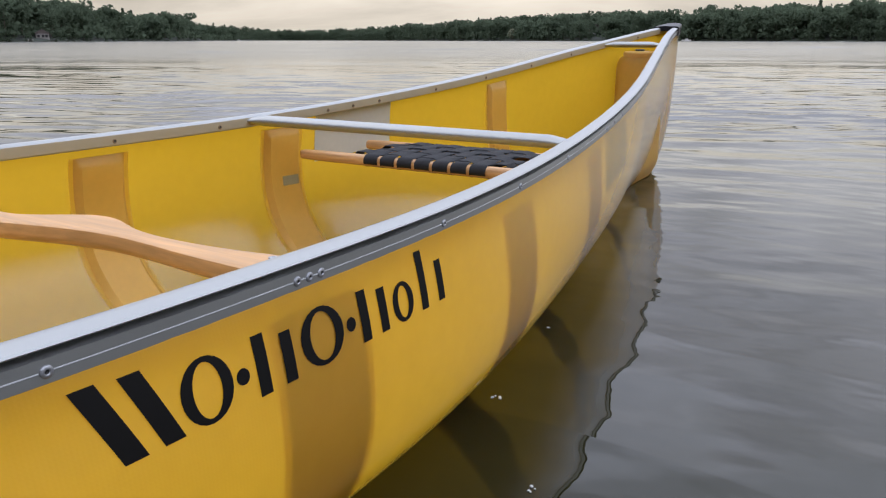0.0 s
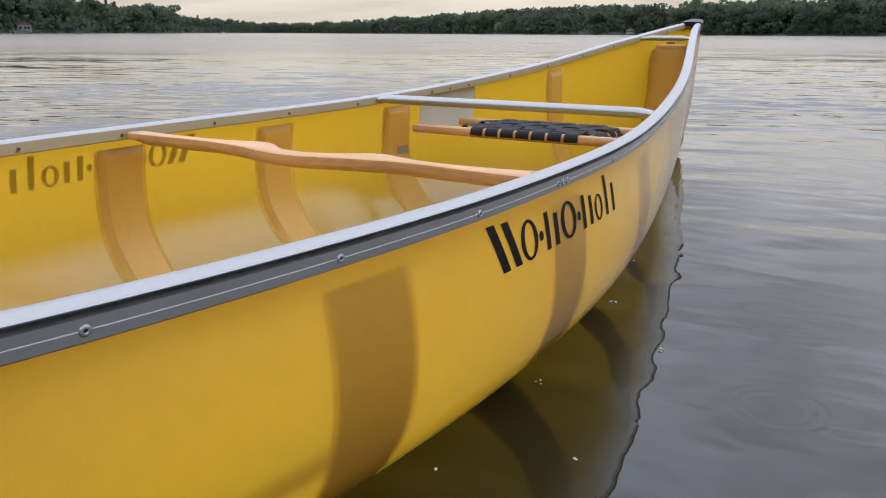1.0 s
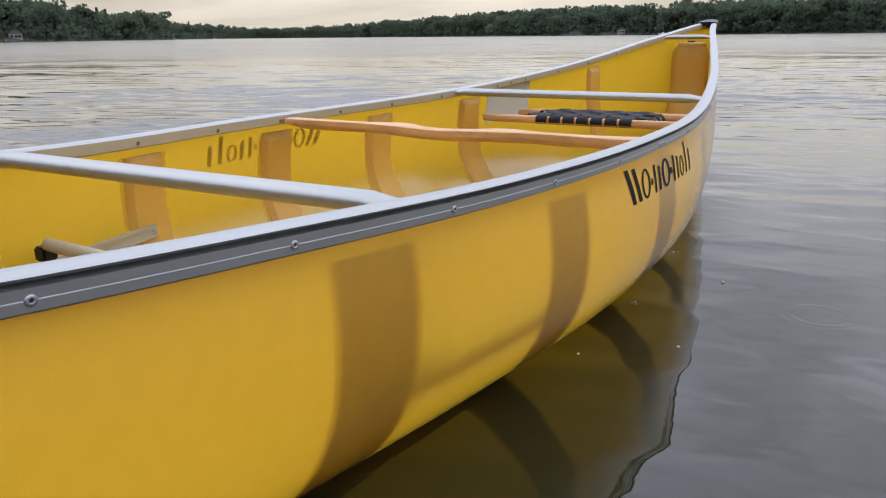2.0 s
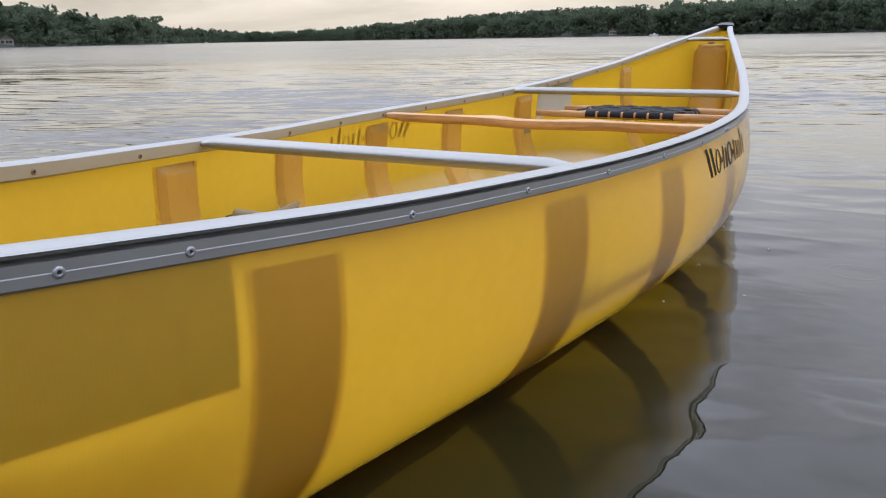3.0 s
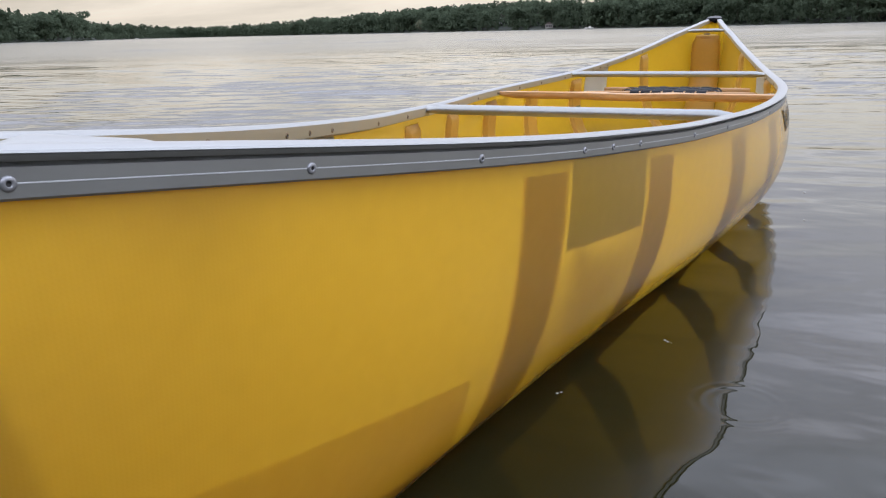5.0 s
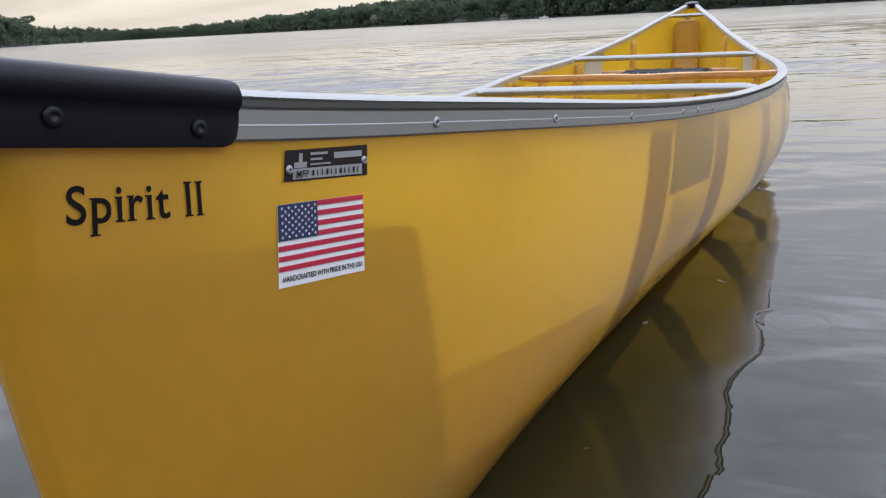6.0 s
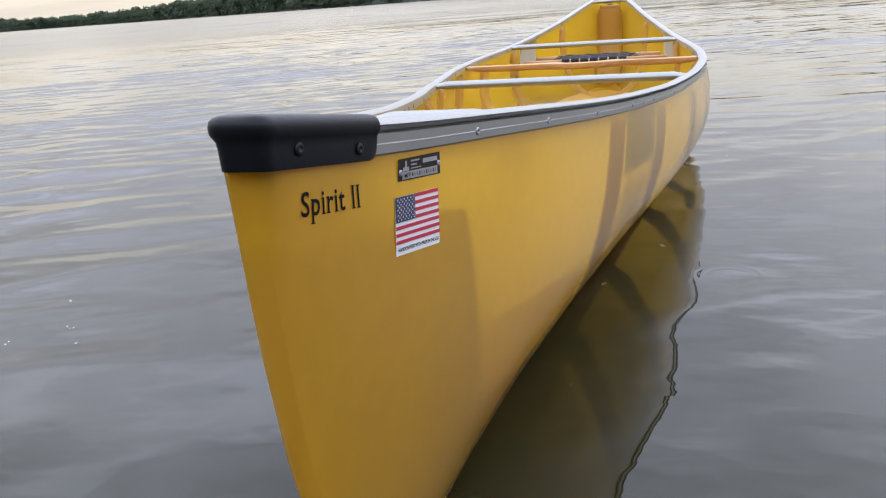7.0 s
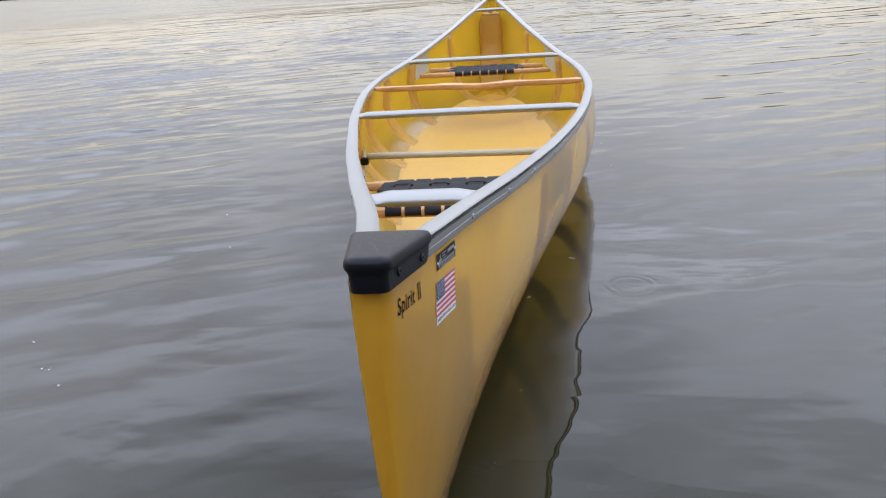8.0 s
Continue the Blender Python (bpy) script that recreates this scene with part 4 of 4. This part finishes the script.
part("tank_collar", bm, RIB, bow_tank)
bm = bmesh.new()
rows = [[(r * math.cos(k), 4.725 + r * .9 * math.sin(k), z) for k in steps(0, 2 * math.pi, 17)[:-1]] for r, z in ((.017, .460), (.017, .4685), (.013, .470))]
vs = grid_faces(bm, rows, close_v=True)
cap(bm, vs[2])
part("tank_plug", bm, DARK, bow_tank, "small dark plug")


# ---- black end caps over the gunwale ends ----
def end_cap(y_tip, y_rear, sgn, lift):
    """sgn +1: stern cap, opening towards the bow."""
    bm = bmesh.new()
    def outline(grow, cut=0.0):
        pts = []
        ys = [y_tip + sgn * d for d in (0.0, .002, .007, .016, .03, .05, .08, .11)] + [y_rear - sgn * d for d in (.016, .011, .007, .004, .0015, 0)]
        for y in ys:
            d = abs(y - y_tip)
            w = (OUT(min(max(y, .05), 5.15)) + .0020) if d > .026 else (OUT(y_tip + sgn * .026) + .0020) * (1 - (1 - d / .026) ** 2) ** .5 * .97
            pts.append((max(w + grow, .004 + grow * .5), y))
        return pts
    levels = [(-.0005, -.0145), (.0, -.0130), (.0008, .002), (.0010, .0060), (.0028, .0080), (.0034, .0125), (.0026, .0180), (.0002, .0215), (-.006, .0228)]
    rows = []
    for grow, z in levels:
        half = outline(grow)
        # near the rear end the skirt is rounded off below
        ring = []
        for sd in (1, -1):
            seq = half if sd == -1 else half[::-1]
            for w, y in seq:
                d = abs(y - y_tip)
                yy = y - sgn * (grow * .5 if d < .02 else 0)
                back = abs(y_rear - y)
                zz = SHEER(min(max(y, .05), 5.15)) + z + lift * (1 - d / .15) * (z + .0145) / .037
                if z < -.01 and back < .016:
                    zz += .013 * (1 - (1 - (1 - back / .016) ** 2) ** .5)
                ring.append(Vector((sd * w, yy, zz)))
        rows.append(ring)
    vs = grid_faces(bm, rows, close_v=False)
    n = len(vs[0])
    top = vs[-1]
    m = n // 2
    crown = []
    for i in range(m):
        a, b = top[m - 1 - i], top[m + i]
        c = bm.verts.new((a.co + b.co) / 2 + Vector((0, 0, .0022 * min(1.0, (a.co - b.co).length / .05))))
        crown.append((a, c, b))
    for (a0, c0, b0), (a1, c1, b1) in zip(crown, crown[1:]):
        bm.faces.new((a0, c0, c1, a1))
        bm.faces.new((c0, b0, b1, c1))
    # rear wall
    mid = [bm.verts.new((0, y_rear, (r[0].co.z))) for r in vs]
    mid[-1] = crown[-1][1]
    for i in range(3, len(vs) - 1):
        bm.faces.new((vs[i][0], vs[i + 1][0], mid[i + 1], mid[i]))
        bm.faces.new((vs[i][-1], mid[i], mid[i + 1], vs[i + 1][-1]))
    bmesh.ops.remove_doubles(bm, verts=bm.verts[:], dist=.0004)
    for v in [v for v in bm.verts if not v.link_faces]:
        bm.verts.remove(v)
    ob = part("end_cap", bm, PLASTIC, canoe, "black moulded plastic end cap", crease=50)
    for y in (y_tip + sgn * .044, y_tip + sgn * .112):
        for s in (1, -1):
            slope = (OUT(y + .02) - OUT(y - .02)) / .04
            nn = Vector((s, -slope, 0)).normalized()
            fix("rivet", CAPRIV, ob, Vector((s * (OUT(y) + .0022), y, SHEER(y) - .001)) + nn * .001, nn)
    return ob


CAPRIV = rivet_mesh("cap_rivet", .0046)
CAPRIV.materials[0] = PLASTIC
end_cap(5.172, 5.045, -1, .004)


def stern_cap():
    """Blunt moulded cap: straight skirt, rolled upper edge, flat top falling forward."""
    y_front, y_rear = .0425, .1745
    star = lambda y: .0368 + .165 * (y - .04)
    port = lambda y: .0045 - .175 * (y - .04)
    low = lambda y: .4845 - .165 * (y - .04)
    high = lambda y: .5195 - .165 * (y - .04)
    levels = [(-.0004, 0), (.0, .03), (.0003, .40), (.0008, .52), (.0022, .58), (.0036, .64), (.0042, .72), (.0040, .80), (.0028, .89), (.0006, .95), (-.003, .985), (-.007, 1.0), (-.013, 1.008)]
    bm = bmesh.new()
    rows = []
    for g, h in levels:
        yf, r = y_front - g, max(.009 + g, .002)
        plan = []
        sides = [y_rear + min(g, 0) * .3 - d for d in (0, .002, .006, .012, .022, .045, .07, .095)]
        for y in sides:
            plan.append((port(y) - g, y))
        for k in steps(0, 90, 6):
            k = radians(k)
            plan.append((port(yf + r) - g + r * (1 - math.cos(k)), yf + r - r * math.sin(k)))
        for k in steps(90, 0, 6):
            k = radians(k)
            plan.append((star(yf + r) + g - r * (1 - math.cos(k)), yf + r - r * math.sin(k)))
        for y in sides[::-1]:
            plan.append((star(y) + g, y))
        ring = []
        for x, y in plan:
            z = low(y) + (high(y) - low(y)) * h
            back = y_rear - y
            if h < .1 and back < .012:  # rounded lower rear corner
                z += .012 * (1 - (1 - (1 - max(back, 0) / .012) ** 2) ** .5)
            ring.append(Vector((x - centre(y), y, z)))
        rows.append(ring)
    vs = grid_faces(bm, rows)
    n = len(vs[0])
    last = vs[-1]
    for i in range(n // 2 - 1):
        bm.faces.new((last[i], last[i + 1], last[n - 2 - i], last[n - 1 - i]))
    for a, b in zip(vs[3:], vs[4:]):
        bm.faces.new((a[0], a[-1], b[-1], b[0]))
    ob = part("end_cap", bm, PLASTIC, canoe, "black moulded plastic end cap", crease=50)
    for y, z in ((.0758, .4911), (.1478, .4760)):
        fix("rivet", CAPRIV, ob, (star(y) + .0008 - centre(y), y, z), (1, -.165, 0))
        fix("rivet", CAPRIV, ob, (port(y) - .0008 - centre(y), y, z), (-1, -.175, 0))
    # raindrops standing on the top
    drops = random.Random(3)
    bm = bmesh.new()
    for _ in range(24):
        y = drops.uniform(.06, .168)
        x = port(y) + .008 + drops.random() * (star(y) - port(y) - .016)
        r = drops.uniform(.0004, .0010)
        for v in bmesh.ops.create_icosphere(bm, subdivisions=1, radius=r)["verts"]:
            v.co = Vector((v.co.x + x - centre(y), v.co.y + y, max(v.co.z, 0) * .6 + low(y) + (high(y) - low(y)) * 1.008 - .0001))
    part("raindrops", bm, DROP, ob, "small clear raindrops")["kind"] = "stuff"


stern_cap()


# ---- marks on the skin ----
def bar(bm, y0, y1, z0, z1, lean, side, turn, off=.0007):
    f = (lambda y: y) if not turn else (lambda y: turn - y)
    k = max(1, int((z1 - z0) / .012))
    rows = [[skin_at(f(y0 + lean * i / k), z0 + (z1 - z0) * i / k, side, off), skin_at(f(y1 + lean * i / k), z0 + (z1 - z0) * i / k, side, off)] for i in range(k + 1)]
    grid_faces(bm, rows)


def ring(bm, yc, zc, ry, rz, ty, tz, side, turn, off=.0007):
    f = (lambda y: y) if not turn else (lambda y: turn - y)
    rows = []
    for k in steps(0, 2 * math.pi, 25)[:-1]:
        rows.append([skin_at(f(yc + (ry - d * ty) * math.cos(k)), zc + (rz - d * tz) * math.sin(k), side, off) for d in (0, 1)])
    grid_faces(bm, rows, close_u=True)


def dot(bm, yc, zc, r, side, turn, off=.0007):
    f = (lambda y: y) if not turn else (lambda y: turn - y)
    bm.faces.new([bm.verts.new(skin_at(f(yc + r * math.cos(k)), zc + r * math.sin(k), side, off)) for k in steps(0, 2 * math.pi, 17)[:-1]])


def mark(shape, *args, parent=None, name="maker_mark", label="plain black vinyl shape"):
    """One plain vinyl shape as a part of its own; the first of a row carries the rest."""
    bm = bmesh.new()
    shape(bm, *args)
    return part(name, bm, DECAL, parent or canoe, label if not parent else "")


for side, turn in ((1, None), (-1, 4.825)):
    zb = .246
    row = mark(bar, 2.242, 2.259, zb, zb + .056, -.024, side, turn, label="row of plain black vinyl shapes")
    mark(bar, 2.271, 2.287, zb, zb + .054, -.022, side, turn, parent=row, name="mark_shape")
    mark(ring, 2.31, zb + .023, .022, .024, .010, .004, side, turn, parent=row, name="mark_shape")
    mark(dot, 2.341, zb + .021, .0062, side, turn, parent=row, name="mark_shape")
    mark(bar, 2.354, 2.366, zb, zb + .046, 0, side, turn, parent=row, name="mark_shape")
    mark(bar, 2.381, 2.393, zb, zb + .040, 0, side, turn, parent=row, name="mark_shape")
    mark(ring, 2.4275, zb + .023, .0255, .024, .011, .004, side, turn, parent=row, name="mark_shape")
    mark(dot, 2.463, zb + .021, .0062, side, turn, parent=row, name="mark_shape")
    mark(bar, 2.476, 2.488, zb, zb + .045, 0, side, turn, parent=row, name="mark_shape")
    mark(bar, 2.503, 2.515, zb, zb + .040, 0, side, turn, parent=row, name="mark_shape")
    mark(ring, 2.541, zb + .018, .017, .019, .009, .004, side, turn, parent=row, name="mark_shape")
    mark(bar, 2.571, 2.583, zb, zb + .057, 0, side, turn, parent=row, name="mark_shape")
    mark(bar, 2.603, 2.615, zb, zb + .041, 0, side, turn, parent=row, name="mark_shape")

def quad_map(tl, tr, br, bl):
    def f(u, v):
        top = (tl[0] + (tr[0] - tl[0]) * u, tl[1] + (tr[1] - tl[1]) * u)
        bot = (bl[0] + (br[0] - bl[0]) * u, bl[1] + (br[1] - bl[1]) * u)
        return (top[0] + (bot[0] - top[0]) * v, top[1] + (bot[1] - top[1]) * v)
    return f


def patch(bm, f, u0, u1, v0, v1, off, nu=4, nv=2):
    grid_faces(bm, [[skin_at(*f(u, v), 1, off) for u in steps(u0, u1, nu + 1)] for v in steps(v0, v1, nv + 1)])


FLAG = quad_map((.1965, .4258), (.2715, .4155), (.2670, .3650), (.1900, .3780))
bm = bmesh.new()
patch(bm, FLAG, 0, 1, 0, 1, .0006, 6, 4)
flag = part("flag_sticker", bm, WHITE, canoe, "small flag sticker with red and white stripes")
SP = .80 / 13
for i in range(0, 13, 2):
    bm = bmesh.new()
    patch(bm, FLAG, .43 if i < 7 else 0, 1, i * SP, (i + 1) * SP, .0011, 4, 1)
    part("stripe", bm, RED, flag)
bm = bmesh.new()
patch(bm, FLAG, 0, .43, 0, 7 * SP, .0012, 3, 3)
part("canton", bm, BLUE, flag)
bm = bmesh.new()
for r in range(9):
    for c in range(6 - r % 2):
        cu, cv = .43 * (1 + 2 * c + r % 2) / 12, 7 * SP * (r + 1) / 10
        pts = []
        for k in range(10):
            rad = .016 if k % 2 == 0 else .0065
            a = k * math.pi / 5
            pts.append(skin_at(*FLAG(cu + rad * math.sin(a), cv - rad * 1.5 * math.cos(a)), 1, .0017))
        bm.faces.new([bm.verts.new(p) for p in pts])
part("stars", bm, WHITE, flag)


def lettering(words, f, u0, u1, v0, v1, off, mat, parent, label, heavy=.022, serif=0):
    """Words laid on the skin; serif: stems get small cross strokes, the last so many of them at full width."""
    cu = bpy.data.curves.new("words", "FONT")
    cu.body, cu.size, cu.offset, cu.space_character = words, 1.0, heavy, 1.12 if serif else 1.0
    tmp = bpy.data.objects.new("words", cu)
    scene.collection.objects.link(tmp)
    bpy.context.view_layer.update()
    me = bpy.data.meshes.new_from_object(tmp.evaluated_get(bpy.context.evaluated_depsgraph_get()))
    bpy.data.objects.remove(tmp)
    xs, ys = [v.co.x for v in me.vertices], [v.co.y for v in me.vertices]
    x0, x1, y0, y1 = min(xs), max(xs), min(ys), max(ys)
    bm = bmesh.new()
    bm.from_mesh(me)
    if serif:
        glyphs, left = [], set(bm.verts)
        while left:
            stack, island = [left.pop()], []
            while stack:
                v = stack.pop()
                island.append(v.co.copy())
                for e in v.link_edges:
                    o = e.other_vert(v)
                    if o in left:
                        left.remove(o)
                        stack.append(o)
            glyphs.append((min(c.x for c in island), max(c.x for c in island), min(c.y for c in island), max(c.y for c in island)))
        glyphs = sorted(g for g in glyphs if g[3] - g[2] > .25)
        wide = glyphs[-1][1] - glyphs[-1][0]
        for k, (gx0, gx1, gy0, gy1) in enumerate(glyphs):
            last = k >= len(glyphs) - serif
            if k == 0 or (not last and k == len(glyphs) - serif - 1):
                continue  # round letters carry none
            a, b = gx0, gx0 + wide
            for c, d, h0, h1 in ((a - .05, b + .05, gy0 - .008, gy0 + .028), (a - .05, b + (.05 if last else 0), gy1 - .032, gy1 + .006)):
                bm.faces.new([bm.verts.new(q) for q in ((c, h0, .0), (d, h0, .0), (d, h1, .0), (c, h1, .0))])
    for v in bm.verts:
        u, w = (v.co.x - x0) / (x1 - x0), (v.co.y - y0) / (y1 - y0)
        v.co = skin_at(*f(u0 + (u1 - u0) * u, v1 + (v0 - v1) * w), 1, off)
        v.co.x += centre(v.co.y)
    bm.to_mesh(me)
    bm.free()
    me.materials.append(mat)
    ob = new("lettering", me)
    ob.parent = parent
    ob.matrix_parent_inverse = parent.matrix_world.inverted()
    return tagged(ob, label)


NAME = quad_map((.0790, .4620), (.1475, .4500), (.1450, .4275), (.0752, .4402))
lettering("Spirit II", NAME, 0, 1, 0, 1, .0007, DECAL, canoe, "small black vinyl words", heavy=.012, serif=2)
lettering("HANDCRAFTED WITH PRIDE IN THE USA", FLAG, .04, .97, .865, .935, .0011, DECAL, flag, "black printed capital letters")

PL = quad_map((.2080, .4548), (.2810, .4462), (.2780, .4270), (.2035, .4375))
bm = bmesh.new()
patch(bm, PL, 0, 1, 0, 1, .0010, 5, 3)
plate = part("maker_plate", bm, PLATE, canoe, "small dark metal plate with silver print")
bm = bmesh.new()
patch(bm, PL, .09, .92, .60, .94, .0015, 5, 1)
patch(bm, PL, .56, .92, .16, .36, .0015, 3, 1)
patch(bm, PL, .10, .24, .40, .58, .0015, 1, 1)
patch(bm, PL, .15, .19, .12, .40, .0015, 1, 1)
patch(bm, PL, .28, .48, .12, .20, .0015, 1, 1)
patch(bm, PL, .28, .42, .30, .37, .0015, 1, 1)
patch(bm, PL, .28, .52, .47, .52, .0015, 1, 1)
part("print", bm, SILVER, plate)
bm = bmesh.new()
for i in range(11):
    u = .30 + i * .055
    patch(bm, PL, u, u + (.012 if i % 3 else .024), .68, .86, .0019, 1, 1)
part("print_bars", bm, PLATE, plate)
lettering("MFP", PL, .125, .26, .665, .895, .0020, PLATE, plate, "dark printed capital letters", heavy=.005)
for u, v in ((.05, .62), (.95, .50)):
    p = skin_at(*PL(u, v), 1, .0012)
    fix("rivet", RIV_SMALL, plate, p, hull_normal((p.y - .05) / 5.1, .9, 1))

# ---- small things on the water ----
def bubbles(at, n, spread, size, r):
    bm = bmesh.new()
    for _ in range(n):
        x, y, s = at[0] + r.gauss(0, spread), at[1] + r.gauss(0, spread), size * r.uniform(.5, 1.2)
        for v in bmesh.ops.create_icosphere(bm, subdivisions=1, radius=s)["verts"]:
            v.co = Vector((v.co.x + x, v.co.y + y, max(v.co.z * .7, -.001)))
    ob = new("foam_bubbles", mesh_of(bm, "foam_bubbles", FOAM))
    return tagged(ob, "tiny cluster of white foam bubbles on the water", "foam", "bubbles on the water")


rr = random.Random(5)
for x, y, n in ((.38, 2.88, 5), (.52, 2.69, 5), (.33, 3.17, 2), (.39, 2.48, 3), (.51, 2.31, 2), (.38, 2.20, 2), (.26, 1.63, 3), (.29, 1.34, 4), (.17, 1.09, 2), (.28, 1.17, 2), (.15, .67, 2), (.41, .66, 4),
                (-1.18, 1.0, 4), (-.86, .77, 4), (-.76, .67, 2), (-1.01, .80, 2), (-.94, .69, 3), (-.89, 1.06, 3), (-.81, 1.62, 2), (-.72, 1.50, 2), (-.86, 1.84, 2), (-1.01, 1.65, 1), (-.97, .90, 2), (-.79, .71, 2)):
    bubbles((x, y), n, .004, .0025, rr)
bubbles((.045, 4.90), 9, .010, .0040, rr)
